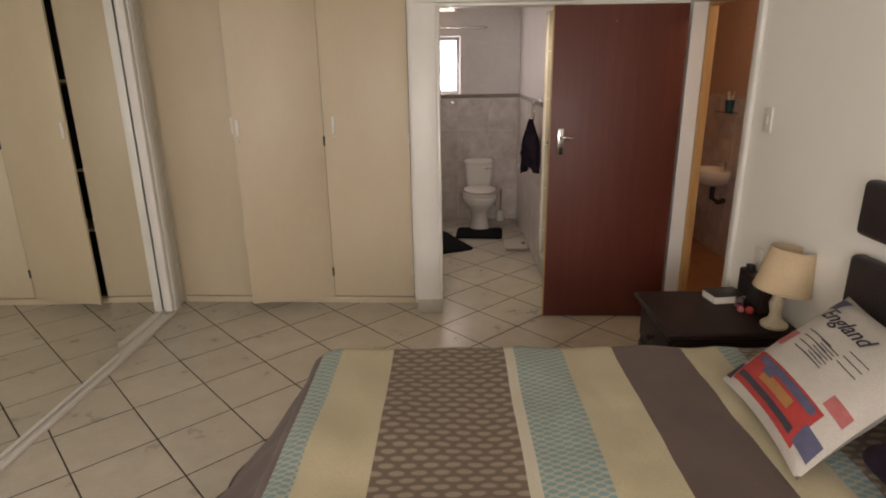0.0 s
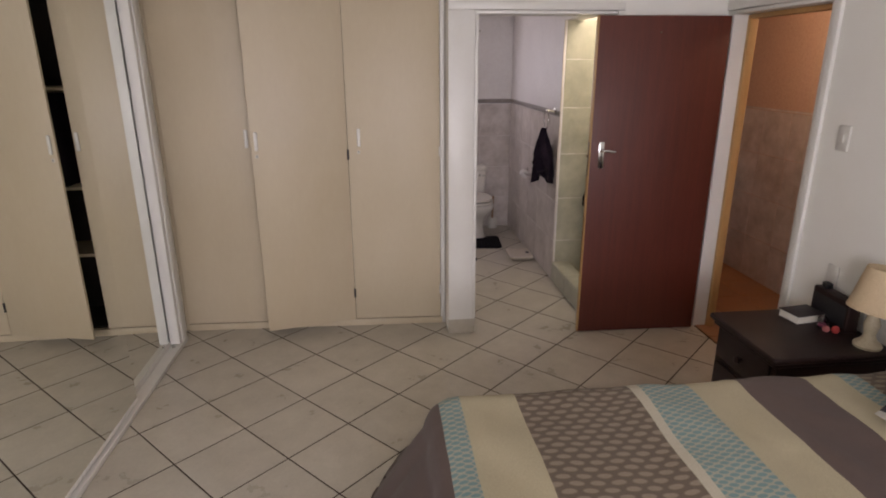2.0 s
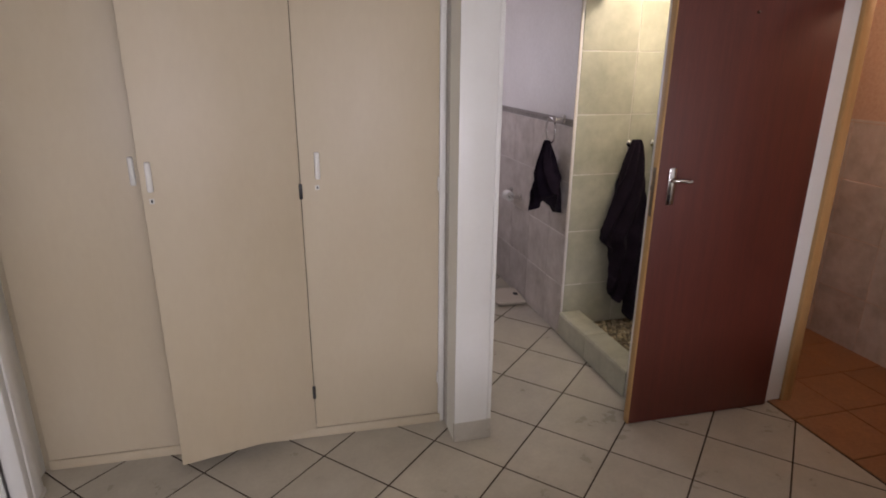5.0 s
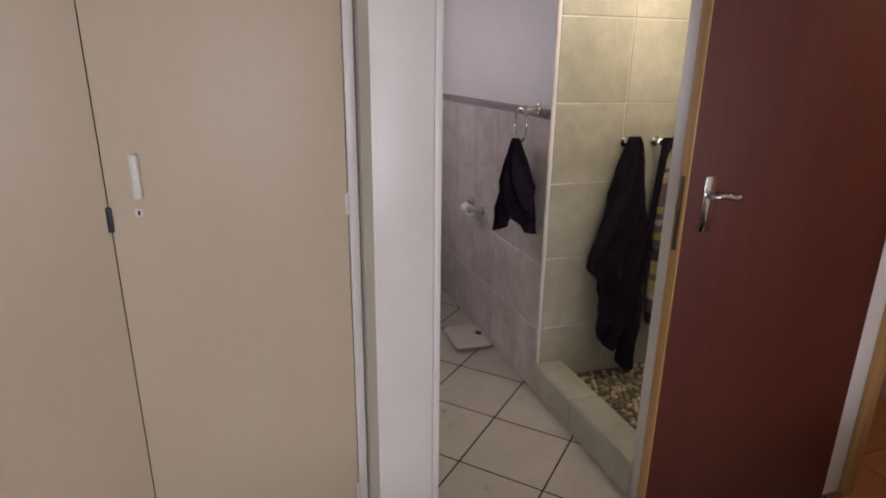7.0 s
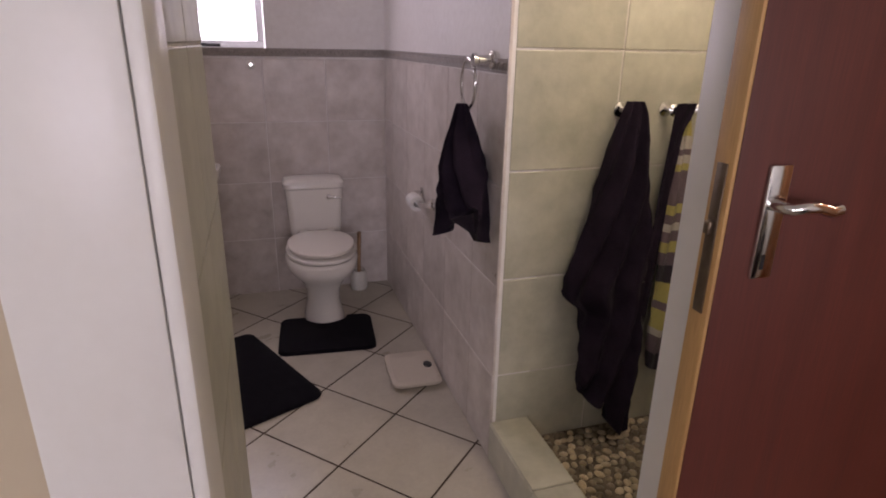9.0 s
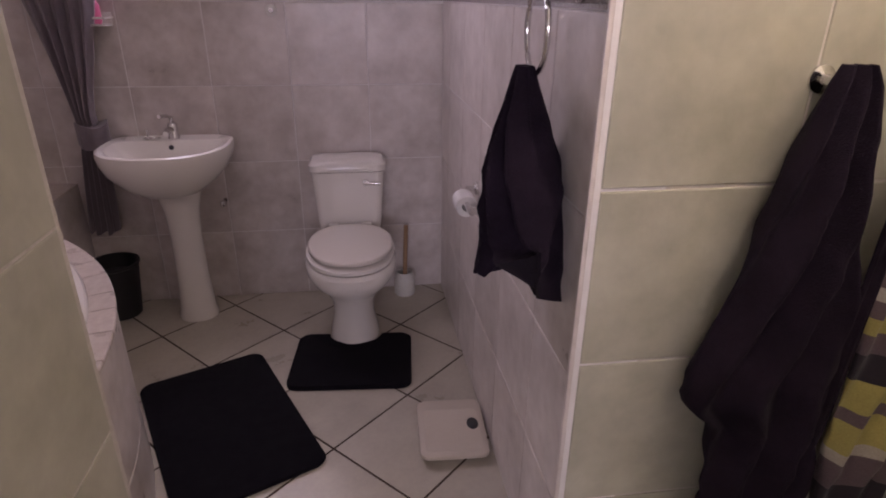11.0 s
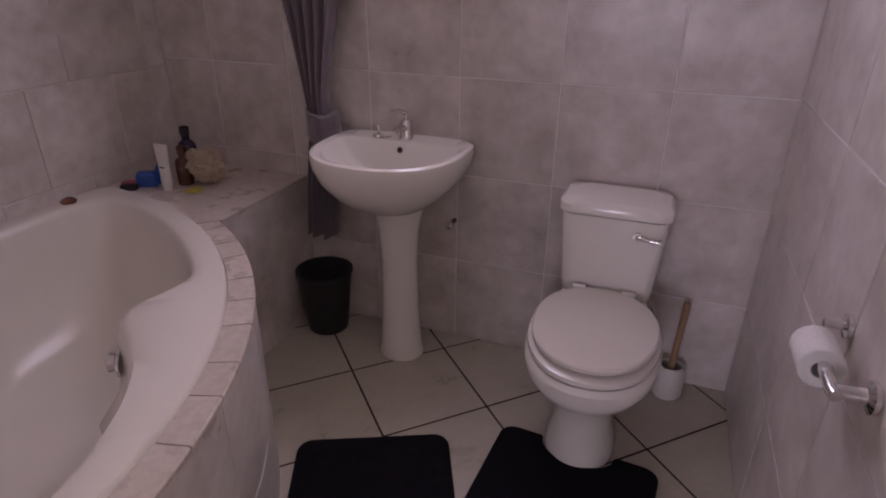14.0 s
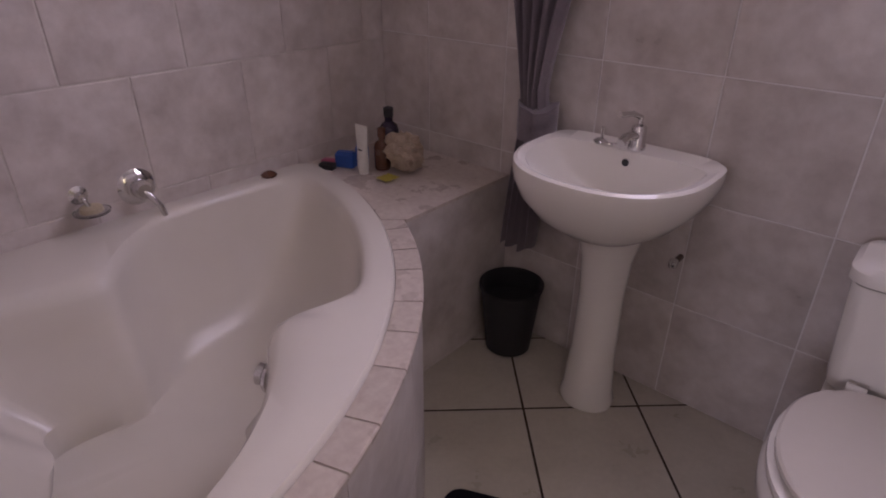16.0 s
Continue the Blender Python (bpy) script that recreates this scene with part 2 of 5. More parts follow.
def stripes(name, axis, edges, rough=0.9, patterned=()):
    """Woven stripes along one object axis. edges: (start, colour[, dot colour, dot size x, dot size y])."""
    m = mat(name, (0.5, 0.5, 0.5), (0.45, 0.45, 0.45), rough, 8, 260, 0.35, sheen=0.1)
    nt = m.node_tree
    bs = nt.nodes["Principled BSDF"]
    tc = nt.nodes.new("ShaderNodeUVMap") if axis == "uv" else nt.nodes.new("ShaderNodeTexCoord")
    vec = tc.outputs["UV"] if axis == "uv" else tc.outputs["Object"]
    sp = nt.nodes.new("ShaderNodeSeparateXYZ")
    nt.links.new(vec, sp.inputs[0])
    pos = sp.outputs["X"]
    wob = nt.nodes.new("ShaderNodeTexNoise")
    wob.inputs["Scale"].default_value = 3.0
    nt.links.new(vec, wob.inputs["Vector"])
    add = nt.nodes.new("ShaderNodeMath")
    add.operation = "MULTIPLY_ADD"
    add.inputs[1].default_value = 0.012
    nt.links.new(wob.outputs["Fac"], add.inputs[0])
    nt.links.new(pos, add.inputs[2])
    pos = add.outputs[0]
    colour = None
    for start, base, *dots in edges:
        val = nt.nodes.new("ShaderNodeRGB")
        val.outputs[0].default_value = rgb(base)
        here = val.outputs[0]
        if dots:
            dcol, dx, dy, *oval_k = dots
            kx, ky = oval_k or (1.0, 1.0)
            best = None
            for shift in (0.0, 0.5):
                vm = nt.nodes.new("ShaderNodeVectorMath")
                vm.operation = "MULTIPLY_ADD"
                vm.inputs[1].default_value, vm.inputs[2].default_value = (1 / dx, 1 / dy, 0), (shift, shift, 0)
                nt.links.new(vec, vm.inputs[0])
                fr = nt.nodes.new("ShaderNodeVectorMath")
                fr.operation = "FRACTION"
                nt.links.new(vm.outputs[0], fr.inputs[0])
                sb = nt.nodes.new("ShaderNodeVectorMath")
                sb.operation = "SUBTRACT"
                sb.inputs[1].default_value = (0.5, 0.5, 0)
                nt.links.new(fr.outputs[0], sb.inputs[0])
                el = nt.nodes.new("ShaderNodeVectorMath")
                el.operation = "MULTIPLY"
                el.inputs[1].default_value = (kx, ky, 0)
                nt.links.new(sb.outputs[0], el.inputs[0])
                ln = nt.nodes.new("ShaderNodeVectorMath")
                ln.operation = "LENGTH"
                nt.links.new(el.outputs[0], ln.inputs[0])
                if best is None:
                    best = ln.outputs["Value"]
                else:
                    mn = nt.nodes.new("ShaderNodeMath")
                    mn.operation = "MINIMUM"
                    nt.links.new(best, mn.inputs[0])
                    nt.links.new(ln.outputs["Value"], mn.inputs[1])
                    best = mn.outputs[0]
            sm = nt.nodes.new("ShaderNodeMapRange")
            sm.inputs["From Min"].default_value, sm.inputs["From Max"].default_value = 0.25, 0.33
            sm.inputs["To Min"].default_value, sm.inputs["To Max"].default_value = 1.0, 0.0
            nt.links.new(best, sm.inputs["Value"])
            mx = nt.nodes.new("ShaderNodeMix")
            mx.data_type = "RGBA"
            mx.inputs["B"].default_value = rgb(dcol)
            nt.links.new(sm.outputs[0], mx.inputs["Factor"])
            nt.links.new(here, mx.inputs["A"])
            here = mx.outputs["Result"]
        if colour is None:
            colour = here
            continue
        gt = nt.nodes.new("ShaderNodeMath")
        gt.operation = "GREATER_THAN"
        gt.inputs[1].default_value = start + 0.006
        nt.links.new(pos, gt.inputs[0])
        mx = nt.nodes.new("ShaderNodeMix")
        mx.data_type = "RGBA"
        nt.links.new(gt.outputs[0], mx.inputs["Factor"])
        nt.links.new(colour, mx.inputs["A"])
        nt.links.new(here, mx.inputs["B"])
        colour = mx.outputs["Result"]
    ov = [n for n in nt.nodes if n.bl_idname == "ShaderNodeMix" and n.blend_type == "OVERLAY"][0]
    nt.links.new(colour, ov.inputs["A"])
    return m


_CREAM, _BROWN, _TAUPE = (0.42, 0.365, 0.235), (0.095, 0.062, 0.050), (0.125, 0.090, 0.060)
_DOT, _TEALC, _TEALD = (0.245, 0.195, 0.14), (0.34, 0.34, 0.27), (0.15, 0.25, 0.245)
M_DUVET = stripes("striped_duvet_cotton", "x", [
    (-9.0, _BROWN), (-0.53, _TEALC, _TEALD, 0.05, 0.026), (-0.455, _CREAM), (-0.255, _TAUPE, _DOT, 0.062, 0.060, 0.82, 1.75),
    (0.165, (0.47, 0.43, 0.33)), (0.20, _TEALC, _TEALD, 0.05, 0.026), (0.385, _CREAM), (0.58, _BROWN), (0.84, _CREAM),
    (0.985, _TEALC, _TEALD, 0.05, 0.026), (1.06, _TAUPE, _DOT, 0.062, 0.060, 0.82, 1.75)])
_Y, _P, _W, _K = (0.37, 0.32, 0.095), (0.12, 0.085, 0.095), (0.42, 0.38, 0.33), (0.02, 0.014, 0.022)
M_STRIPED = stripes("striped_beach_towel_terry", "uv", [
    (-1, _K), (0.05, _Y), (0.10, _W), (0.145, _P), (0.165, _W), (0.195, _Y), (0.22, _P), (0.34, _Y), (0.375, _P), (0.41, _W), (0.44, _P),
    (0.48, _Y), (0.52, _P), (0.57, _K), (0.635, _Y), (0.71, _P), (0.74, _Y), (0.82, _W), (0.85, _P), (0.93, _K)])

# ---- mesh helpers ----


def mesh_of(name, bm, material, smooth=False):
    me = bpy.data.meshes.new(name)
    bmesh.ops.recalc_face_normals(bm, faces=bm.faces)
    bm.to_mesh(me)
    bm.free()
    if material:
        me.materials.append(material)
    if smooth:
        me.polygons.foreach_set("use_smooth", [True] * len(me.polygons))
        me.set_sharp_from_angle(angle=radians(38))
    return me


def part(name, bm, material, parent=None, label="", smooth=True):
    ob = new(name, mesh_of(name, bm, material, smooth))
    if parent is not None:
        ob.parent = parent
    if label:
        ob["label"] = label
    return ob


def thing(name, place, label, category, group="", turn=0.0):
    ob = new(name)
    ob.empty_display_size = 0.05
    ob.matrix_world = pose(*place, 0, 0, turn)
    return tagged(ob, label, category, group)


def single(name, bm, material, place, label, category, group="", turn=0.0, smooth=True):
    ob = part(name, bm, material, smooth=smooth)
    ob.matrix_world = pose(*place, 0, 0, turn)
    return tagged(ob, label, category, group)


def add_box(bm, x0, x1, y0, y1, z0, z1, bevel=0.0, seg=2):
    m = Matrix.Translation(((x0 + x1) / 2, (y0 + y1) / 2, (z0 + z1) / 2)) @ Matrix.Diagonal((x1 - x0, y1 - y0, z1 - z0, 1))
    made = bmesh.ops.create_cube(bm, size=1, matrix=m)["verts"]
    if bevel:
        edges = {e for v in made for e in v.link_edges}
        bmesh.ops.bevel(bm, geom=list(edges), offset=bevel, segments=seg, affect="EDGES", profile=0.5)
    return bm


def box(x0, x1, y0, y1, z0, z1, bevel=0.0, seg=2):
    return add_box(bmesh.new(), x0, x1, y0, y1, z0, z1, bevel, seg)


def loft(rings, caps=(True, True), bm=None, close=True):
    """Skin a list of equal-length rings of points."""
    bm = bm or bmesh.new()
    vs = [[bm.verts.new(p) for p in ring] for ring in rings]
    n = len(rings[0])
    for a, b in zip(vs, vs[1:]):
        for i in range(n if close else n - 1):
            j = (i + 1) % n
            bm.faces.new((a[i], a[j], b[j], b[i]))
    if caps[0]:
        bm.faces.new(vs[0][::-1])
    if caps[1]:
        bm.faces.new(vs[-1])
    return bm


def lathe(profile, n=32, bm=None, centre=(0, 0, 0), caps=(True, True)):
    cx, cy, cz = centre
    return loft([[(cx + r * math.cos(2 * math.pi * i / n), cy + r * math.sin(2 * math.pi * i / n), cz + z) for i in range(n)] for r, z in profile], caps, bm)


def tube(points, radius, n=10, bm=None):
    pts = [Vector(p) for p in points]
    rings = []
    for i, p in enumerate(pts):
        d = (pts[min(i + 1, len(pts) - 1)] - pts[max(i - 1, 0)]).normalized()
        side = d.cross(Vector((0, 0, 1)) if abs(d.z) < 0.9 else Vector((1, 0, 0))).normalized()
        up = side.cross(d)
        rings.append([p + radius * (math.cos(2 * math.pi * k / n) * side + math.sin(2 * math.pi * k / n) * up) for k in range(n)])
    return loft(rings, (True, True), bm)


def oval(cx, cy, z, ax, front, back, n=40, power=2.0):
    """A ring whose front half (towards -y) and back half have their own depth."""
    ring = []
    for i in range(n):
        t = 2 * math.pi * i / n
        c, s = math.cos(t), math.sin(t)
        k = 2.0 / power
        x = math.copysign(abs(c) ** k, c) * ax
        y = math.copysign(abs(s) ** k, s) * (back if s > 0 else front)
        ring.append((cx + x, cy + y, z))
    return ring


def round_rect(cx, cy, z, hx, hy, r, n=6):
    ring = []
    for k, (sx, sy) in enumerate(((1, 1), (-1, 1), (-1, -1), (1, -1))):
        for i in range(n + 1):
            a = math.pi / 2 * (k + i / n)
            ring.append((cx + sx * (hx - r) + r * math.cos(a), cy + sy * (hy - r) + r * math.sin(a), z))
    return ring


def structure(name, bm, material, label, category):
    return tagged(part(name, bm, material, smooth=False), label, category, kind="structure")


# ---- structure: walls, floor, ceiling ----
XL, XR, Y0, YW, YB, TOP = -2.2, 1.45, -1.6, 3.71, 6.445, 2.52
T = 0.12

bm = box(-2.35, 2.6, Y0 - 0.15, YB + 0.15, -0.12, -0.0014)
floor = structure("floor", bm, M_GROUT, "cream ceramic floor tiles laid diagonally with dark grout", "floor")
bm = box(-2.35, 2.6, Y0 - 0.15, YB + 0.15, TOP, TOP + 0.1)
structure("ceiling", bm, M_CEIL, "plain white painted ceiling", "ceiling")

# wall between bedroom and bathroom, with the bathroom doorway
bm = box(-0.28, -0.12, YW, 3.84, 0, TOP)
add_box(bm, 0.744, XR + 0.002, YW, 3.84, 0, TOP)
add_box(bm, -0.12, 0.744, YW, 3.84, 2.07, TOP)
add_box(bm, -0.36, -0.28, 3.93, 4.49, 0, TOP)
add_box(bm, -2.35, -0.28, 4.38, 4.49, 0, TOP)
wall_mid = structure("wall_mid", bm, M_WALL, "cream painted wall around the bathroom doorway", "wall")
# east wall with the passage doorway
bm = box(XR, XR + T, Y0, 2.80, 0, TOP)
add_box(bm, XR, XR + T, 3.645, 3.84, 0, TOP)
add_box(bm, XR, XR + T, 2.80, 3.645, 2.068, TOP)
wall_east = structure("wall_east", bm, M_WALL, "cream painted wall beside the bed", "wall")
# west side behind the mirror doors
bm = box(-2.35, -2.21, Y0, 4.38, 0, TOP)
add_box(bm, -2.21, -2.085, 3.79, 4.38, 0, TOP)
structure("wall_west", bm, M_WALL, "cream painted wall behind the mirror doors", "wall")
# south wall with the bedroom window
bm = box(-2.35, XR + T, Y0 - 0.14, Y0, 0, 0.9)
add_box(bm, -2.35, XR + T, Y0 - 0.14, Y0, 2.2, TOP)
add_box(bm, -2.35, -1.65, Y0 - 0.14, Y0, 0.9, 2.2)
add_box(bm, 0.55, XR + T, Y0 - 0.14, Y0, 0.9, 2.2)
structure("wall_south", bm, M_WALL, "cream painted wall with the bedroom window", "wall")
# bathroom walls (tile backing)
bm = box(-1.68, 0.86, YB + 0.0025, YB + 0.15, 0, 1.40)
add_box(bm, -1.68, 0.86, YB + 0.0025, YB + 0.15, 2.01, TOP)
add_box(bm, -1.68, -0.63, YB + 0.0025, YB + 0.15, 1.40, 2.01)
add_box(bm, 0.075, 0.86, YB + 0.0025, YB + 0.15, 1.40, 2.01)
wall_north = structure("wall_north", bm, M_BATHWALL, "white plaster bathroom wall tiled grey below a border", "wall")
bm = box(0.7195, 0.86, 4.657, YB + 0.0025, 0, TOP)
wall_toilet = structure("wall_toilet_side", bm, M_BATHWALL, "white plaster wall tiled grey below a relief border", "wall")
bm = box(-1.68, -1.532, 4.49, YB + 0.0025, 0, TOP)
wall_tub = structure("wall_tub_side", bm, M_WGROUT, "grey stone tiled wall beside the bathtub", "wall")
bm = box(-0.28, -0.1125, 3.852, 4.5825, 0, TOP)
add_box(bm, -1.532, -0.1135, 4.492, 4.5925, 0, TOP)
wall_part = structure("wall_partition", bm, M_WGROUT, "tiled partition wall between doorway and bathtub", "wall")
# shower
bm = box(0.86, 1.62, 4.657, 4.80, 0, TOP)
wall_sh = structure("wall_shower_north", bm, M_WGROUT, "sandy tiled shower wall with towel hooks", "wall")
bm = box(1.487, 1.62, 3.842, 4.657, 0, TOP)
wall_she = structure("wall_shower_east", bm, M_WGROUT, "sandy tiled shower end wall", "wall")
bm = box(0.7195, 0.86, 3.842, 4.657, 2.08, TOP)
structure("lintel_shower", bm, M_BATHWALL, "white plaster lintel over the shower opening", "wall")
# passage beyond the second doorway
bm = box(2.417, 2.56, 2.45, 5.72, 0, TOP)
wall_pass = structure("wall_passage", bm, M_ORANGE, "peach painted passage wall tiled below", "wall")
bm = box(1.57, 2.43, 5.6, 5.72, 0, TOP)
add_box(bm, 1.57, 2.43, 2.33, 2.45, 0, TOP)
structure("wall_passage_end", bm, M_ORANGE, "peach painted end walls of the passage", "wall")
bm = box(1.62, 1.66, 3.84, 5.6, 0, TOP)
structure("wall_passage_west", bm, M_ORANGE, "peach painted side wall of the passage", "wall")
bm = box(XR + 0.004, 2.43, 2.45, 5.6, -0.004, 0.003)
floor_pass = structure("floor_passage", bm, M_GROUT, "terracotta tiled passage floor", "floor")

# ---- frames round the two doorways ----


def door_frame(name, along, a0, a1, near, far, top, label):
    """A rebated frame with jambs and head; along: 'x' or 'y'."""
    f = thing(name, (0, 0, 0), label, "door frame")
    f["kind"] = "structure"
    def bx(p0, p1, q0, q1, z0, z1):
        return box(p0, p1, q0, q1, z0, z1, 0.006) if along == "x" else box(q0, q1, p0, p1, z0, z1, 0.006)
    for p0, p1 in ((a0 - 0.022, a0), (a1, a1 + 0.022)):
        part("jamb", bx(p0, p1, near, far, 0, top), M_TRIM, f)
    part("head", bx(a0 - 0.022, a1 + 0.022, near, far, top, top + 0.022), M_TRIM, f)
    return f


f = door_frame("door_frame_bathroom", "x", -0.098, 0.722, YW - 0.012, 3.85, 2.045, "white painted door frame of the bathroom doorway")
for x0, x1 in ((-0.281, -0.121), (0.745, 0.789)):
    part("architrave", box(x0, x1, YW - 0.014, YW + 0.0, 0, 2.068, 0.002), M_TRIM, f)
part("architrave", box(-0.281, 0.789, YW - 0.016, YW + 0.0, 2.069, 2.115, 0.004), M_TRIM, f)
f = door_frame("door_frame_passage", "y", 2.822, 3.622, XR - 0.012, XR + T + 0.01, 2.045, "white painted door frame of the passage doorway")
part("architrave", box(XR - 0.02, XR, 2.752, 2.799, 0, 2.115, 0.004), M_TRIM, f)
part("architrave", box(XR - 0.022, XR, 2.752, 3.69, 2.068, 2.12, 0.004), M_TRIM, f)
part("door_stop", box(XR + 0.078, XR + T + 0.012, 3.596, 3.6215, 0.004, 2.04, 0.003), M_PINE, f, "varnished wooden rebate strip")
part("door_stop", box(XR + 0.078, XR + T + 0.012, 2.8225, 2.848, 0.004, 2.04, 0.003), M_PINE, f, "varnished wooden rebate strip")
part("door_stop", box(XR + 0.078, XR + T + 0.012, 2.848, 3.596, 2.018, 2.0445, 0.003), M_PINE, f, "varnished wooden rebate strip")
bm = box(-0.283, -0.10, 3.695, YW, 0, 0.105, 0.004)
tagged(part("plinth_tile", bm, M_TILE), "tan tile plinth at the foot of the pillar", "plinth", kind="structure")
bm = box(XR - 0.012, XR, Y0, 2.75, 0.0, 0.075, 0.004)
tagged(part("baseboard", bm, M_TRIM), "low painted baseboard", "baseboard", kind="structure")

# ---- windows ----


def window(name, x0, x1, z0, z1, y, label, mullions):
    w = thing(name, ((x0 + x1) / 2, y, z0), label, "window")
    w["kind"] = "structure"
    h, wd = z1 - z0, (x1 - x0) / 2
    for a, b, c, d in ((-wd, wd, 0, 0.035), (-wd, wd, h - 0.035, h), (-wd, -wd + 0.035, 0.035, h - 0.035), (wd - 0.035, wd, 0.035, h - 0.035)):
        part("window_frame", box(a, b, -0.02, 0.02, c, d, 0.003), M_ALU, w)
    xs = [-wd + 0.035 + (2 * wd - 0.07) * k / mullions for k in range(mullions + 1)]
    for k in range(mullions):
        if k:
            part("mullion", box(xs[k] - 0.012, xs[k] + 0.012, -0.018, 0.018, 0.035, h - 0.035, 0.003), M_ALU, w)
        p = part("pane", box(xs[k] + 0.013, xs[k + 1] - 0.013, -0.002, 0.002, 0.036, h - 0.036), M_GLASS, w, smooth=False)
        p.visible_shadow = False
    part("window_sill", box(-wd - 0.02, wd + 0.02, -0.1 if y > 0 else 0.02, -0.02 if y > 0 else 0.1, -0.02, 0.0, 0.004), M_TRIM, w)
    return w


window("window_1", -0.625, 0.07, 1.405, 2.005, YB + 0.11, "frosted bathroom window with white metal frame", 2)
window("window_2", -1.645, 0.545, 0.905, 2.195, Y0 - 0.09, "bedroom window with white metal frame", 3)

bm = bmesh.new()
bd = [bm.verts.new(p) for p in ((-2.2, YB + 0.9, 0.6), (1.6, YB + 0.9, 0.6), (1.6, YB + 0.9, 3.6), (-2.2, YB + 0.9, 3.6))]
bm.faces.new(bd)
M_BRIGHT = bpy.data.materials.new("bright_sky_backdrop")
M_BRIGHT.use_nodes = True
M_BRIGHT.node_tree.nodes["Principled BSDF"].inputs["Emission Color"].default_value = (0.95, 0.97, 1.0, 1)
M_BRIGHT.node_tree.nodes["Principled BSDF"].inputs["Emission Strength"].default_value = 3.0
structure("backdrop", bm, M_BRIGHT, "bright hazy sky outside the bathroom window", "sky")

# ---- the mirror doors ----
mir = thing("mirror_wardrobe", (-2.13, 2.0, 0), "mirrored sliding wardrobe doors in white aluminium frame", "wardrobe")
part("sill_track", box(-0.075, 0.10, -3.55, 1.80, 0.0, 0.028, 0.005), M_TRIM, mir, "white painted floor track with scuffs")
part("track_rail", box(0.022, 0.034, -3.55, 1.69, 0.028, 0.04, 0.002), M_TRIM, mir)
part("side_post", box(-0.075, 0.10, 1.70, 1.785, 0.028, 2.5, 0.006), M_TRIM, mir)
part("side_channel", box(0.036, 0.094, 1.655, 1.6995, 0.04, 2.5, 0.003), M_TRIM, mir, "pale aluminium channel")
part("roller_bolt", lathe([(0.012, 0), (0.012, 0.008), (0.006, 0.012)], 12, centre=(0.06, 1.635, 0.028)), M_CHROME, mir)
for y0, y1, x in ((0.80, 1.66, 0.03), (-0.85, 0.985, 0.08), (-2.5, -0.78, 0.03)):
    door = part("mirror_door", box(x - 0.008, x, y0 + 0.006, y1 - 0.006, 0.062, 2.43), M_MIRROR, mir, "clear mirror pane", smooth=False)
    for a, b, c, d in ((y0 + 0.006, y1 - 0.006, 0.042, 0.062), (y0 + 0.006, y1 - 0.006, 2.43, 2.45)):
        part("door_edge", box(x - 0.010, x + 0.001, a, b, c, d), M_TRIM, door, smooth=False)

# ---- the built-in cupboards ----
cup = thing("built_in_cupboard", (-1.165, 3.922, 0), "cream painted built-in cupboard with one door ajar", "cupboard", turn=-2.0)
part("plinth", box(-0.90, 0.862, -0.012, 0.025, 0.0, 0.047, 0.003), M_CUP, cup)
# base, back and dividers are coloured as dark as the shaded interior
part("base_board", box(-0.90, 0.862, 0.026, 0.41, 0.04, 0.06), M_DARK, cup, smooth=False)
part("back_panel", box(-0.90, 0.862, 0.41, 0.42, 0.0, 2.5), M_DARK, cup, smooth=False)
part("stile", box(0.853, 0.882, -0.008, 0.03, 0.0, 2.5, 0.003), M_TRIM, cup)
part("stile", box(-0.925, -0.896, -0.002, 0.03, 0.0, 2.5, 0.003), M_CUP, cup)
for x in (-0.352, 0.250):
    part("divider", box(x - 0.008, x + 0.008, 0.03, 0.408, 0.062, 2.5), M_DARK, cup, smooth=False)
for z in (0.55, 1.0, 1.62):
    part("shelf", box(-0.34, 0.24, 0.06, 0.4, z, z + 0.018), M_CUP, cup)


def cupboard_door(hinge_x, width, open_deg, side, pull, key_x):
    """A flush door with a thin edge, pull and key hole; side: +1 hinge on its right."""
    e = part("door", box(-width if side > 0 else 0, 0 if side > 0 else width, -0.018, 0.0, 0.05 if open_deg else 0.056, 2.49, 0.003), M_CUP, cup)
    e.matrix_local = pose(hinge_x, 0.0, 0, 0, 0, open_deg)
    if pull:
        part("pull", box(pull - 0.011, pull + 0.011, -0.032, -0.018, 1.26, 1.375, 0.007, 3), M_PLAST, e, "cream plastic pull")
    if key_x:
        part("key_plate", box(key_x - 0.009, key_x + 0.009, -0.0205, -0.018, 1.215, 1.235, 0.001), M_PLAST, e)
        part("key_hole", box(key_x - 0.003, key_x + 0.003, -0.0212, -0.0205, 1.219, 1.231), M_BLACK, e, smooth=False)
    return e


d1 = cupboard_door(-0.893, 0.538, 0, -1, 0.513, 0.0)
d2 = cupboard_door(0.250, 0.592, 14.8, 1, -0.562, -0.562)
d3 = cupboard_door(0.256, 0.594, 0, -1, 0.072, 0.068)
for z in (0.25, 1.21):
    part("hinge", box(-0.008, 0.006, -0.024, -0.016, z - 0.033, z + 0.033, 0.003), M_BLACK, d3, "dark metal hinge")
    part("hinge", box(0.586, 0.597, -0.026, -0.017, z - 0.02, z + 0.045, 0.003), M_PLAST, d3)


def hanging_clothes(name, x, colour, z0, z1, label):
    rings = []
    for k in range(9):
        z = z0 + (z1 - z0) * k / 8
        w = 0.045 * (1 - 0.4 * (k / 8) ** 3)
        rings.append([(x + w * (1 + 0.25 * math.sin(5 * t + k)) * math.cos(t), 4.14 + 0.16 * (1 + 0.06 * math.sin(3 * t + 0.5 * k)) * math.sin(t), z) for t in [2 * math.pi * i / 24 for i in range(24)]])
    return single(name, loft(rings), colour, (0, 0, 0), label, "clothes", "clothes in the cupboard")


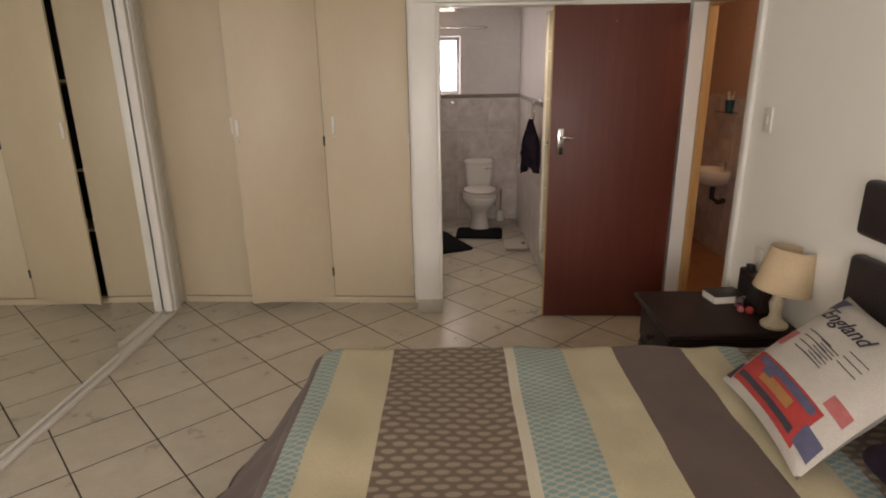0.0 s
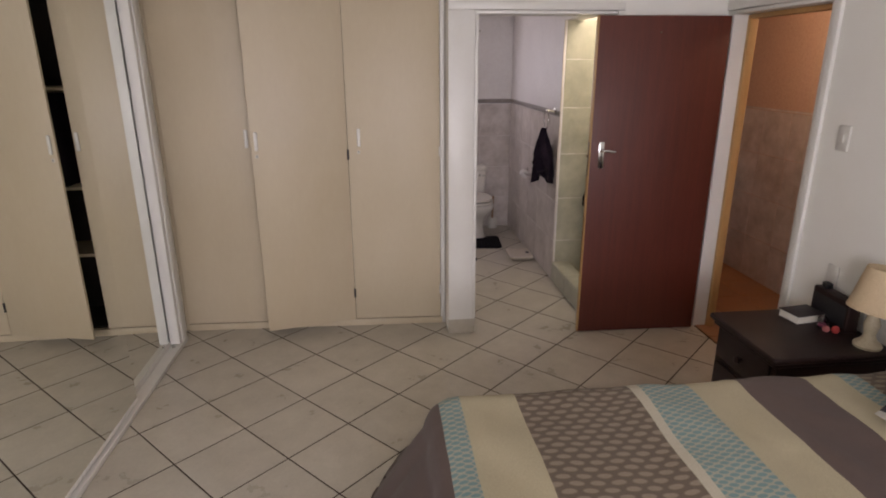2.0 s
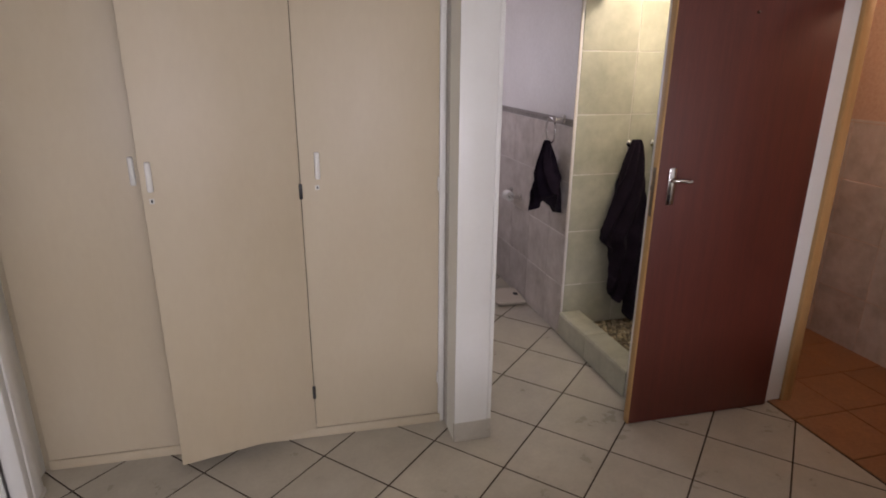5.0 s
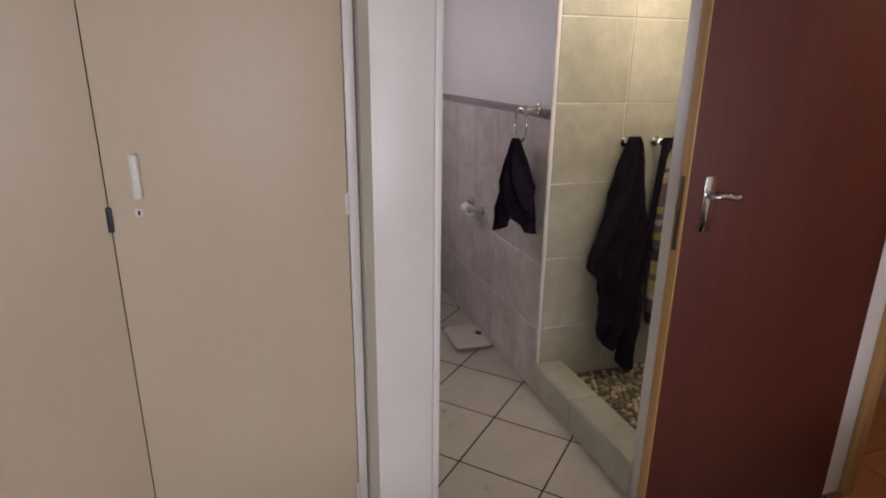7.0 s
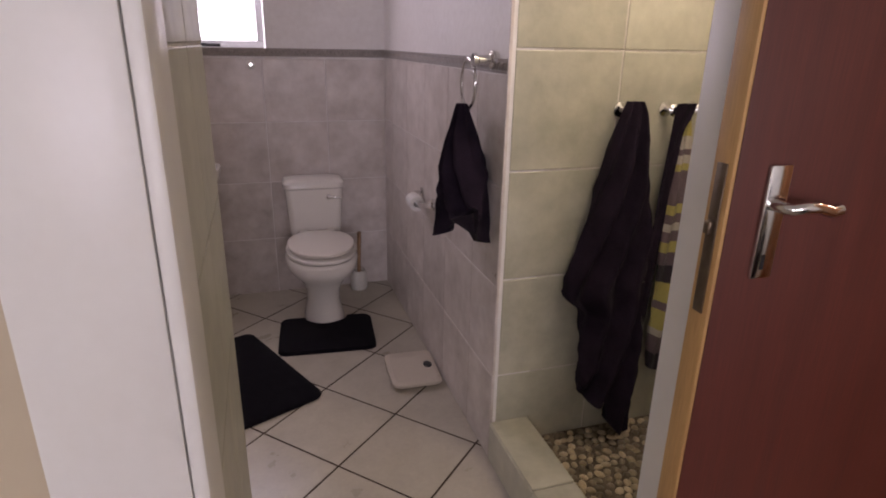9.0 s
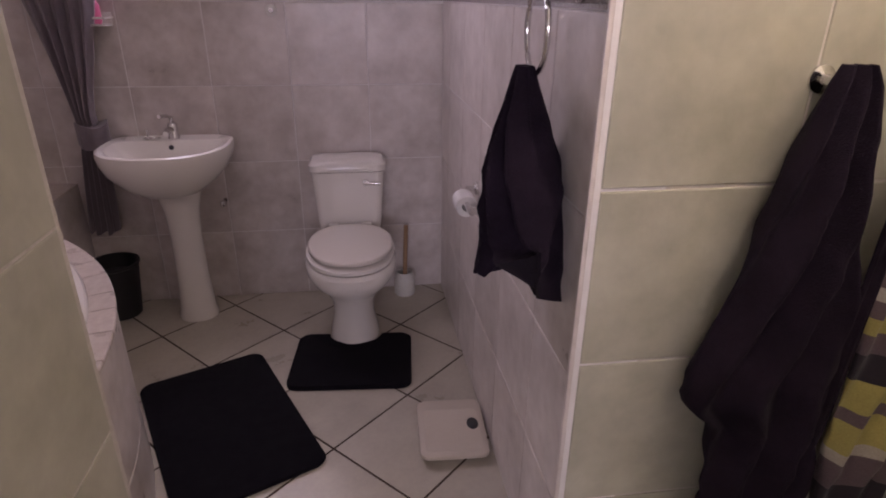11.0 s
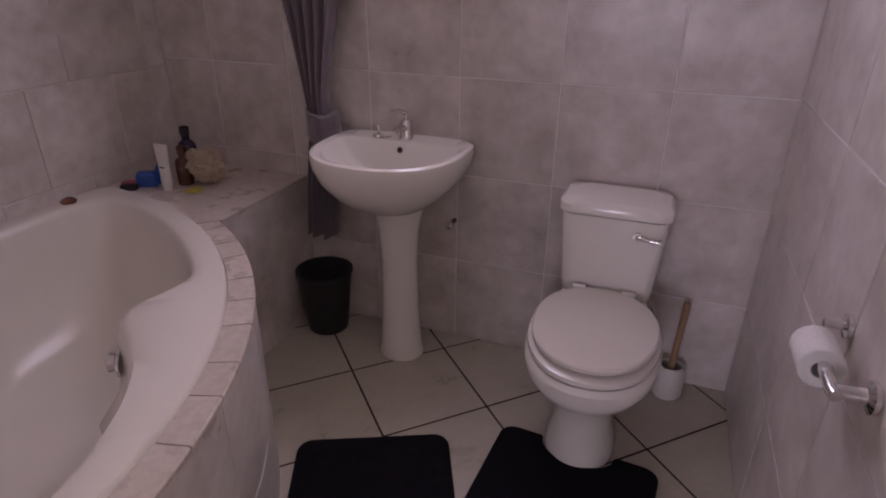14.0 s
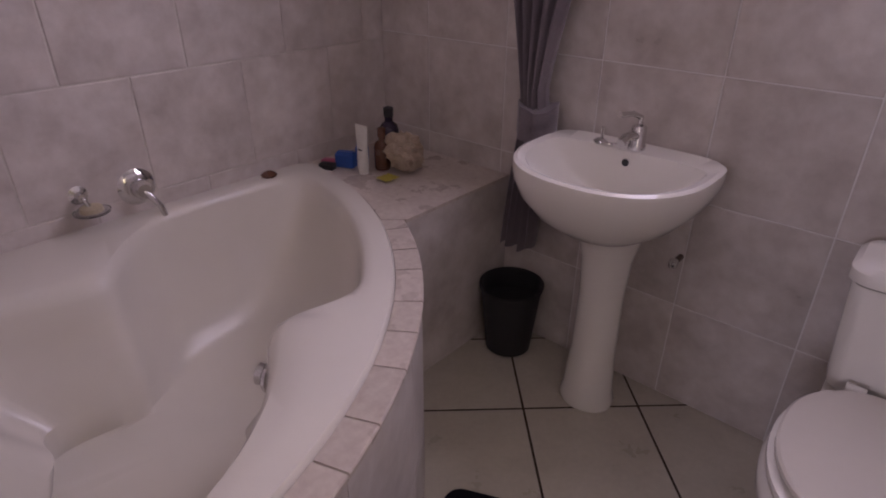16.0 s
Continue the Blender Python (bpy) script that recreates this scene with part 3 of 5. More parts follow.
single("clothes_rail", tube([(-1.50, 4.15, 1.60), (-0.92, 4.13, 1.60)], 0.011), M_CHROME, (0, 0, 0), "metal clothes rail inside the cupboard", "rail")
hanging_clothes("hanging_shirt", -1.36, M_TOWEL, 1.02, 1.6, "dark garment hanging inside the ajar cupboard")
hanging_clothes("hanging_shirt", -1.22, M_BLUEG, 1.02, 1.6, "slate garment hanging inside the ajar cupboard")
hanging_clothes("hanging_shirt", -1.08, M_LEATH, 1.02, 1.6, "brown garment hanging inside the ajar cupboard")

# ---- the mahogany passage door, standing open ----
leaf = thing("passage_door", (1.412, 3.634, 0), "open mahogany veneer door with chrome lever handle", "door", turn=178.5)
part("panel", box(0.0, 0.806, 0.0, 0.040, 0.008, 2.035, 0.003), M_MAHOG, leaf)
part("lock_edge", box(0.806, 0.812, 0.001, 0.039, 0.008, 2.035, 0.001), M_PINE, leaf, "unvarnished pale wood edge")
lock = part("lock_forend", box(0.812, 0.8145, 0.010, 0.030, 1.08, 1.30, 0.001), M_BRASS, leaf, "dull metal lock forend")
part("latch", box(0.8145, 0.824, 0.014, 0.026, 1.2, 1.22, 0.003), M_BRASS, lock)
for sy, y0 in ((1, 0.040), (-1, 0.0)):
    plate = part("handle_plate", box(0.720, 0.757, min(y0, y0 + sy * 0.008), max(y0, y0 + sy * 0.008), 1.135, 1.30, 0.004), M_CHROME, leaf, "chrome back plate")
    part("lever", tube([(0.742, y0, 1.245), (0.742, y0 + sy * 0.028, 1.245), (0.737, y0 + sy * 0.036, 1.245), (0.722, y0 + sy * 0.040, 1.248), (0.70, y0 + sy * 0.040, 1.247), (0.677, y0 + sy * 0.040, 1.240), (0.662, y0 + sy * 0.040, 1.243)], 0.0085), M_CHROME, plate, "chrome lever")
    part("keyhole", box(0.739, 0.745, min(y0 + sy * 0.008, y0 + sy * 0.0087), max(y0 + sy * 0.008, y0 + sy * 0.0087), 1.15, 1.172), M_BLACK, plate, smooth=False)
part("coat_nail", tube([(0.43, 0.04, 1.94), (0.43, 0.052, 1.942)], 0.005, 8), M_BRASS, leaf)
for z in (0.25, 1.75):
    part("hinge", tube([(-0.006, -0.004, z), (-0.006, -0.004, z + 0.1)], 0.006, 8), M_BRASS, leaf)

# ---- the bed ----
bed = thing("bed", (0.45, 1.15, 0), "double bed with dark padded headboard against the wall", "bed")
part("base", box(-0.96, 0.94, -0.70, 0.70, 0.10, 0.33, 0.02), M_LEATH, bed)
part("mattress", box(-0.96, 0.95, -0.70, 0.70, 0.335, 0.575, 0.05, 4), M_CLOTH, bed)
for x in (-0.9, 0.88):
    for y in (-0.64, 0.64):
        part("leg", lathe([(0.03, 0), (0.035, 0.1)], 14, centre=(x, y, 0)), M_WENGE, bed)
hb = part("headboard", box(0.955, 0.992, -0.72, 0.665, 0.10, 0.80, 0.01), M_LEATH, bed)
for z0, z1 in ((0.825, 1.035), (1.105, 1.30)):
    part("pad", box(0.93, 0.99, -0.72, 0.65, z0, z1, 0.022, 4), M_LEATH, hb, "dark brown padded headboard panel")
for y in (-0.55, 0.45):
    part("support", box(0.985, 0.999, y - 0.03, y + 0.03, 0.7, 1.25), M_WENGE, hb)


def duvet_point(u, v):
    """Cloth laid flat at (u, v), bent over the foot and both sides."""
    r = 0.11
    flare = min(max((1.85 - v) / 0.75, 0.0), 1.0)
    def bend(s, out=0.66, down=0.74):
        if s <= 0:
            return 0.0, 0.0
        if s < r * math.pi / 2:
            return r * math.sin(s / r), r * (1 - math.cos(s / r))
        e = s - r * math.pi / 2
        return r + out * e, r + down * e
    ax, az = bend(-0.47 - u, 0.50 + 0.38 * flare, 0.82 - 0.24 * flare)
    by, bz = bend(v - 1.83)
    cy, cz = bend(0.50 - v)
    sy, sz = (by, bz) if v > 1.2 else (-cy, cz)
    if ax > 0 and abs(sy) > 0:
        k = max(ax, abs(sy)) / math.hypot(ax, sy)
        ax, sy = ax * k, sy * k
    drop = max(az, sz) + 0.25 * min(az, sz)
    x, y = max(u, -0.47) - ax, min(max(v, 0.50), 1.83) + sy
    puff = 0.016 * noise.noise((u * 2.6, v * 2.6, 0.3)) + 0.010 * noise.noise((u * 7, v * 5, 4.0)) + 0.005 * abs(noise.noise((u * 16 + 3 * v, v * 9, 7.0))) + 0.012 * math.sin(v * 4.0 + 0.4) * 0.5
    fold = 0.02 * math.sin(u * 17 + 3 * noise.noise((u * 2, v * 2, 9))) * min(1, sz * 3) + 0.022 * math.sin(v * 14 + 1.0) * min(1, az * 3)
    z = 0.637 - drop + puff * (1 if drop < 0.05 else 0.5)
    return x - (abs(fold) if az > sz else 0), y + (fold if sz > 0.03 else 0), max(z, 0.17)


bm = bmesh.new()
NU, NV = 120, 110
grid = [[bm.verts.new(duvet_point(-1.0 + 2.32 * i / NU, 0.06 + 2.18 * j / NV)) for j in range(NV + 1)] for i in range(NU + 1)]
for i in range(NU):
    for j in range(NV):
        bm.faces.new((grid[i][j], grid[i + 1][j], grid[i + 1][j + 1], grid[i][j + 1]))
duvet = part("duvet", bm, M_DUVET)
sol = duvet.modifiers.new("thick", "SOLIDIFY")
sol.thickness, sol.offset = 0.022, -1
tagged(duvet, "duvet striped brown, cream, taupe dots and teal on the bed", "duvet")

part("hem", tube([Vector(duvet_point(-0.998, 0.10 + 2.1 * k / 60)) for k in range(61)], 0.007, 8), M_DUVET, duvet, "stitched brown hem at the foot")
part("hem", tube([Vector(duvet_point(-0.96 + 2.26 * k / 60, 2.236)) for k in range(61)], 0.007, 8), M_DUVET, duvet, "stitched striped side hem")

# ---- cushion with printed cover ----
CA, CU, CV = Vector((0.872, 1.56, 0.672)), Vector((-0.03, -0.50, -0.01)), Vector((0.46, 0.13, 0.24))
CN = CU.cross(CV).normalized()
CN = CN if CN.z > 0 else -CN


def cushion_point(a, b, lift=0.0, side=1):
    """A point of the cushion's cover at the fractions a, b of its width and height."""
    e = max(0.0, 1 - abs(2 * a - 1) ** 2.4) * max(0.0, 1 - abs(2 * b - 1) ** 2.4)
    pin = 0.06 * ((abs(2 * a - 1) ** 2) * (1 - (2 * b - 1) ** 2))
    pin2 = 0.06 * ((abs(2 * b - 1) ** 2) * (1 - (2 * a - 1) ** 2))
    a2, b2 = 0.5 + (a - 0.5) * (1 - pin * 1.2), 0.5 + (b - 0.5) * (1 - pin2 * 1.2)
    crease = 0.006 * noise.noise((a * 6, b * 6, 1.5))
    return CA + CU * a2 + CV * b2 + CN * (side * (0.075 * e ** 0.55 + crease * min(1, e * 4)) + lift)


def patch(a0, a1, b0, b1, lift, slant=0.0, n=8, wob=0.0):
    bm = bmesh.new()
    g = []
    for i in range(n + 1):
        row = []
        for j in range(n + 1):
            a, b = a0 + (a1 - a0) * i / n, b0 + (b1 - b0) * j / n
            row.append(bm.verts.new(cushion_point(a + slant * (b - b0), b + wob * math.sin(6 * a), lift)))
        g.append(row)
    for i in range(n):
        for j in range(n):
            bm.faces.new((g[i][j], g[i + 1][j], g[i + 1][j + 1], g[i][j + 1]))
    return bm


bm = bmesh.new()
N = 28
for side in (1, -1):
    g = [[bm.verts.new(cushion_point(i / N, j / N, 0, side)) for j in range(N + 1)] for i in range(N + 1)]
    for i in range(N):
        for j in range(N):
            bm.faces.new((g[i][j], g[i + 1][j], g[i + 1][j + 1], g[i][j + 1]))
bmesh.ops.remove_doubles(bm, verts=bm.verts, dist=0.0012)
cushion = tagged(part("cushion", bm, M_CLOTH), "ivory cushion printed with red bus and postcard writing", "cushion")
part("bus_print", patch(0.10, 0.86, 0.05, 0.30, 0.0022), M_RED, cushion, "red bus print")
part("bus_window", patch(0.20, 0.82, 0.235, 0.285, 0.0038), M_BLUEG, cushion, "dark bus windows")
part("bus_window", patch(0.14, 0.80, 0.085, 0.125, 0.0038), M_INK, cushion, "dark bus windows")
part("bus_sign", patch(0.32, 0.68, 0.155, 0.215, 0.0038), M_AMBER, cushion, "amber sign on the bus")
part("bus_sign", patch(0.30, 0.42, 0.20, 0.235, 0.005), M_BLUEG, cushion)
part("wheel_print", patch(0.84, 0.985, 0.08, 0.20, 0.003), M_BLUEG, cushion, "grey lilac corner print")
part("wheel_print", patch(0.015, 0.095, 0.03, 0.16, 0.003), M_INK, cushion)
part("stamp_print", patch(0.05, 0.19, 0.40, 0.54, 0.0022, 0.15), M_PINKP, cushion, "rose stamp print")
part("stamp_print", patch(0.03, 0.17, 0.82, 0.95, 0.0022, 0.1), M_BLUEG, cushion, "slate stamp print")
part("stamp_print", patch(0.80, 0.97, 0.33, 0.41, 0.0022), M_PINKP, cushion, "rose label print")
part("stamp_print", patch(0.62, 0.80, 0.90, 0.975, 0.0022), M_PINKP, cushion, "rose stamp print")
for k in range(7):
    part("postmark", patch(0.40 + 0.012 * (k % 3), 0.60 - 0.018 * (k % 2), 0.45 + 0.021 * k, 0.456 + 0.021 * k, 0.0022, 0.2, 12, 0.012), M_INK, cushion, "dark wavy postmark line")
for k in range(4):
    part("writing_line", patch(0.24 + 0.012 * k, 0.50 + 0.02 * k, 0.585 - 0.045 * k, 0.592 - 0.045 * k, 0.0022, wob=0.006), M_INK, cushion, "unreadable line of script")
for k in range(3):
    part("writing_line", patch(0.62, 0.80, 0.64 - 0.045 * k, 0.646 - 0.045 * k, 0.0022, wob=0.008), M_INK, cushion, "unreadable line of script")
fc = bpy.data.curves.new("england_text", "FONT")
fc.body, fc.size, fc.extrude, fc.shear, fc.align_x = "England", 0.082, 0.0008, 0.3, "CENTER"
fo = bpy.data.objects.new("tmp_text", fc)
scene.collection.objects.link(fo)
bpy.context.view_layer.update()
tm = bpy.data.meshes.new_from_object(fo.evaluated_get(bpy.context.evaluated_depsgraph_get()))
bpy.data.objects.remove(fo)
w0, h0 = CU.length, CV.length
for v in tm.vertices:
    # the line of writing climbs from one side towards the top corner
    sx, sy = v.co.x, v.co.y
    du, dv = math.cos(radians(-3)), math.sin(radians(-3))
    a = 0.39 + (sx * du + sy * dv * -1) / w0
    b = 0.71 + (sx * dv + sy * du) / h0
    v.co = cushion_point(min(max(a, 0.01), 0.99), min(max(b, 0.01), 0.99), 0.004 + v.co.z)
tm.materials.append(M_INK)
txt = new("lettering", tm)
txt.parent = cushion
txt["label"] = "black script lettering England"

rings = []
for k in range(13):
    t = k / 12
    s = math.sin(math.pi * min(max(t, 0.02), 0.98)) ** 0.45
    rings.append(round_rect(1.20, 0.80, 0.655 + 0.15 * t, 0.20 * s + 0.002, 0.30 * (0.25 + 0.75 * s), 0.05 * s + 0.001))
single("pillow", loft(rings), M_TOWEL, (0, 0, 0), "dark pillow lying flat at the head of the bed", "pillow")

# ---- nightstand and what stands on it ----
ns = thing("nightstand", (1.165, 2.30, 0), "dark stained wooden nightstand with a drawer", "nightstand")
part("top", box(-0.285, 0.275, -0.245, 0.255, 0.572, 0.60, 0.009, 3), M_WENGE, ns)
part("body", box(-0.245, 0.265, -0.215, 0.225, 0.06, 0.571, 0.006), M_WENGE, ns)
for x in (-0.235, 0.215):
    for y in (-0.21, 0.17):
        part("leg", box(x, x + 0.045, y, y + 0.045, 0.0, 0.06, 0.004), M_WENGE, ns)
for z0, z1 in ((0.40, 0.545), (0.10, 0.37)):
    dr = part("drawer" if z0 > 0.3 else "door", box(-0.262, -0.246, -0.185, 0.195, z0, z1, 0.006), M_WENGE, ns)
    part("knob", lathe([(0.008, 0), (0.008, 0.012), (0.019, 0.018), (0.019, 0.026), (0.008, 0.032)], 18), M_WENGE, dr, "round dark wooden knob").matrix_local = pose(-0.262, 0.0, (z0 + z1) / 2, 0, -90, 0)
part("moulding", box(-0.268, 0.268, -0.228, 0.238, 0.548, 0.5715, 0.007, 3), M_WENGE, ns)

lamp = thing("table_lamp", (1.352, 2.13, 0.60), "table lamp with beige fabric shade and cream turned base", "lamp")
part("base", lathe([(0.052, 0), (0.055, 0.012), (0.046, 0.022), (0.03, 0.035), (0.022, 0.06), (0.028, 0.085), (0.032, 0.105), (0.022, 0.135), (0.016, 0.165), (0.014, 0.225)], 28), M_LAMPB, lamp)
sh = part("shade", lathe([(0.112, 0.170), (0.084, 0.350), (0.081, 0.350), (0.109, 0.172)], 40, caps=(False, False)), M_SHADE, lamp, "beige fabric cone shade")
sh.matrix_local = pose(-0.012, 0, 0, 0, 7, 0)
part("seam", lathe([(0.1135, 0.168), (0.1135, 0.175), (0.111, 0.177)], 40, caps=(False, False)), M_SHADE, sh)
part("bulb", lathe([(0.012, 0.225), (0.026, 0.26), (0.022, 0.295), (0.004, 0.308)], 18), M_PLAST, lamp)
book = thing("book", (1.27, 2.43, 0.60), "thick dark covered book lying on the nightstand", "book", turn=8)
part("pages", box(-0.078, 0.072, -0.055, 0.055, 0.004, 0.038, 0.001), M_PAPER, book, "cream page block")
part("cover", box(-0.082, 0.078, -0.06, 0.06, 0.0385, 0.0425, 0.0015), M_LEATH, book)
part("cover", box(-0.082, 0.078, -0.06, 0.06, 0.0, 0.0035, 0.0015), M_LEATH, book)
part("spine", box(0.0725, 0.079, -0.0595, 0.0595, 0.0, 0.0425, 0.002), M_LEATH, book)
radio = thing("clock_radio", (1.385, 2.40, 0.60), "dark clock radio standing against the wall", "radio", turn=-4)
part("body", box(-0.03, 0.03, -0.15, 0.10, 0.0, 0.145, 0.008, 3), M_WENGE, radio)
part("front_panel", box(-0.032, -0.030, -0.135, 0.085, 0.02, 0.12, 0.001), M_BLACK, radio)
part("speaker_top", box(-0.015, 0.015, 0.03, 0.07, 0.145, 0.172, 0.004), M_BLACK, radio)
jar = thing("glass_jar", (1.30, 2.335, 0.60), "small clear glass jar on the nightstand", "jar")
part("glass", lathe([(0.019, 0), (0.021, 0.004), (0.021, 0.045), (0.016, 0.05), (0.014, 0.05), (0.019, 0.044), (0.019, 0.006)], 20, caps=(True, True)), M_JAR, jar)
part("content", lathe([(0.017, 0.007), (0.017, 0.02)], 16), M_PINK, jar)
single("trinket", lathe([(0.012, 0), (0.018, 0.012), (0.014, 0.026), (0.006, 0.032)], 16), M_RED, (1.315, 2.27, 0.60), "small red trinket on the nightstand", "trinket")
single("trinket", lathe([(0.012, 0), (0.016, 0.01), (0.012, 0.022), (0.004, 0.026)], 16), M_PINKP, (1.285, 2.29, 0.60), "small rose trinket on the nightstand", "trinket")

sw = thing("light_switch", (XR, 2.60, 1.43), "cream plastic light switch on the wall", "switch")
part("plate", box(-0.008, 0.0, -0.036, 0.036, -0.058, 0.058, 0.003), M_PLAST, sw)
part("rocker", box(-0.013, -0.008, -0.008, 0.008, -0.018, 0.018, 0.002), M_PLAST, sw)
so = thing("wall_socket", (XR, 2.50, 0.78), "cream plastic wall socket above the nightstand", "socket")
part("plate", box(-0.008, 0.0, -0.036, 0.036, -0.058, 0.058, 0.003), M_PLAST, so)

# ---- bathtub, panel and ledge ----
TC, TR = (-1.58, 4.81), 1.235          # centre and radius of the tub's round front
IC = (-1.02, 5.22)                      # a point inside the tub


def tub_outline(theta, inset=0.0):
    dx, dy = math.cos(theta), math.sin(theta)
    best = 9.0
    fx, fy = IC[0] - TC[0], IC[1] - TC[1]
    bq = fx * dx + fy * dy
    best = -bq + math.sqrt(bq * bq - (fx * fx + fy * fy - (TR - inset) ** 2))
    if dx < -1e-6:
        best = min(best, (-1.532 + inset - IC[0]) / dx)
    if dy < -1e-6:
        best = min(best, (4.592 + inset - IC[1]) / dy)
    return best


def tub_ring(z, inset, lobe=0.0, round_n=2, shrink=1.0):
    n = 120
    raw = []
    for i in range(n):
        th = 2 * math.pi * i / n
        deg = (math.degrees(th) + 180) % 360 - 180
        k = max(0.0, min(1.0, (54 - deg) / 17)) if deg > 37 else max(0.0, min(1.0, (deg + 30) / 67))
        k = k * k * (3 - 2 * k)
        back = deg % 360
        g = max(0.0, min(1.0, (back - 150) / 26)) if back < 200 else max(0.0, min(1.0, (310 - back) / 60))
        k = max(k, 1.3 * g * g * (3 - 2 * g))
        raw.append(max(tub_outline(th, inset) * shrink - 0.8 * lobe * k, 0.16))
    for _ in range(round_n):
        raw = [0.25 * raw[i - 1] + 0.5 * raw[i] + 0.25 * raw[(i + 1) % n] for i in range(n)]
    return [(IC[0] + r * math.cos(2 * math.pi * i / n), IC[1] + r * math.sin(2 * math.pi * i / n), z) for i, r in enumerate(raw)]


tub = thing("bathtub", (0, 0, 0), "white acrylic corner bathtub with moulded seat and chrome waste", "bathtub")
rings = [tub_ring(0.585, 0.0, 0, 0), tub_ring(0.602, 0.0, 0, 0), tub_ring(0.611, 0.006, 0, 0), tub_ring(0.613, 0.05, 0.01, 1), tub_ring(0.610, 0.07, 0.05, 1), tub_ring(0.604, 0.078, 0.17, 2),
         tub_ring(0.590, 0.085, 0.195, 3), tub_ring(0.560, 0.09, 0.21, 4), tub_ring(0.50, 0.10, 0.20, 8), tub_ring(0.40, 0.125, 0.205, 10), tub_ring(0.30, 0.18, 0.23, 14), tub_ring(0.24, 0.22, 0.17, 18), tub_ring(0.21, 0.28, 0.08, 24), tub_ring(0.20, 0.36, 0.0, 30)]
rings.append([(IC[0] + 0.2 * (p[0] - IC[0]), IC[1] + 0.2 * (p[1] - IC[1]), 0.197) for p in rings[-1]])
part("shell", loft(rings, (False, True)), M_ACRYL, tub)
ov = part("overflow", lathe([(0.036, 0.0), (0.036, 0.006), (0.03, 0.012), (0.012, 0.016)], 24), M_CHROME, tub, "chrome overflow knob")
ov.matrix_local = look((-0.738, 5.347, 0.50), (-0.46, 5.487, 0.484))
part("overflow_lip", lathe([(0.02, 0.012), (0.024, 0.03), (0.014, 0.036)], 20), M_CHROME, ov)
part("bath_plug", lathe([(0.024, 0), (0.027, 0.006), (0.018, 0.014), (0.006, 0.018)], 20, centre=(-1.487, 5.86, 0.613)), M_BROWNB, tub, "dark rubber plug")

R0, R1 = TR + 0.004, TR + 0.068
surround = thing("bath_surround", (0, 0, 0), "curved bath surround clad in grey tiles with cream rim tiles", "bath surround")
surround["kind"] = "structure"
a0, a1 = -9.4, 61.5


def arc_block(r0, r1, d0, d1, z0, z1, n=6, bm=None):
    rr = []
    for i in range(n + 1):
        t = radians(d0 + (d1 - d0) * i / n)
        c, s = math.cos(t), math.sin(t)
        rr.append([(TC[0] + r * c, TC[1] + r * s, z) for r, z in ((r0, z0), (r1, z0), (r1, z1 - 0.003), (r1 - 0.003, z1), (r0, z1))])
    return loft(rr, (True, True), bm)


part("panel_core", arc_block(R0, R1 - 0.012, a0, a1 + 3, 0.0, 0.578, 24), M_WGROUT, surround)
k, d = 0, a0
while d < a1 - 1:
    e = min(d + 5.6 + 0.9 * math.sin(k * 2.3), a1)
    part("rim_tile", arc_block(R0 - 0.002, R1, d + 0.09, e - 0.09, 0.586, 0.598, 3), M_RIMTILE, surround)
    d, k = e, k + 1
for z0, z1 in ((0.0, 0.243), (0.243, 0.584)):
    d = a0
    while d < a1 - 1:
        e = min(d + 14.2, a1)
        part("panel_tile", arc_block(R1 - 0.012, R1 - 0.004, d + 0.06, e - 0.06, z0 + 0.002, z1 - 0.002, 5), M_WTILE, surround)
        d = e

# corner ledge behind the tub
bm = bmesh.new()
poly = [(TC[0] + (TR + 0.004) * math.cos(radians(a)), TC[1] + (TR + 0.004) * math.sin(radians(a))) for a in range(89, 57, -4)]
poly = [(-1.54, poly[0][1])] + poly[1:] + [(-0.925, 5.945), (-0.918, 6.44), (-1.54, 6.44)]
loft([[(x, y, 0.0) for x, y in poly], [(x, y, 0.588) for x, y in poly]], (True, True), bm)
ledge = structure("bath_ledge", bm, M_WTILE, "tiled corner ledge beside the bathtub", "ledge")
bm = loft([[(x, y, 0.5885) for x, y in poly], [(x, y, 0.6) for x, y in poly]])
part("ledge_slab", bm, M_RIMTILE, ledge, smooth=False)

mixer = thing("bath_mixer", (-1.535, 5.455, 0.685), "chrome bath mixer with lever on the tiled wall", "tap")
m = part("rose", lathe([(0.054, 0), (0.054, 0.006), (0.044, 0.014), (0.028, 0.02)], 30), M_CHROME, mixer)
m.matrix_local = pose(0, 0, 0, 0, 90, 0)
m = part("body", lathe([(0.026, 0.015), (0.026, 0.05), (0.02, 0.06)], 22), M_CHROME, mixer)
m.matrix_local = pose(0, 0, 0, 0, 90, 0)
part("lever", tube([(0.05, 0.0, 0.0), (0.066, 0.012, -0.02), (0.072, 0.028, -0.05), (0.074, 0.034, -0.08)], 0.009), M_CHROME, mixer)
spout = thing("soap_dish", (-1.535, 5.303, 0.705), "chrome wall soap holder with a glass dish", "soap dish")
m = part("mount", lathe([(0.026, 0), (0.026, 0.006), (0.012, 0.012), (0.012, 0.04)], 20), M_CHROME, spout)
m.matrix_local = pose(0, 0, 0, 0, 90, 0)
part("dish", lathe([(0.02, -0.05), (0.045, -0.04), (0.047, -0.036), (0.02, -0.044)], 24, centre=(0.05, 0.01, 0)), M_JAR, spout)
part("bracket", tube([(0.04, 0, 0), (0.05, 0.005, -0.02), (0.05, 0.01, -0.05)], 0.006), M_CHROME, spout)
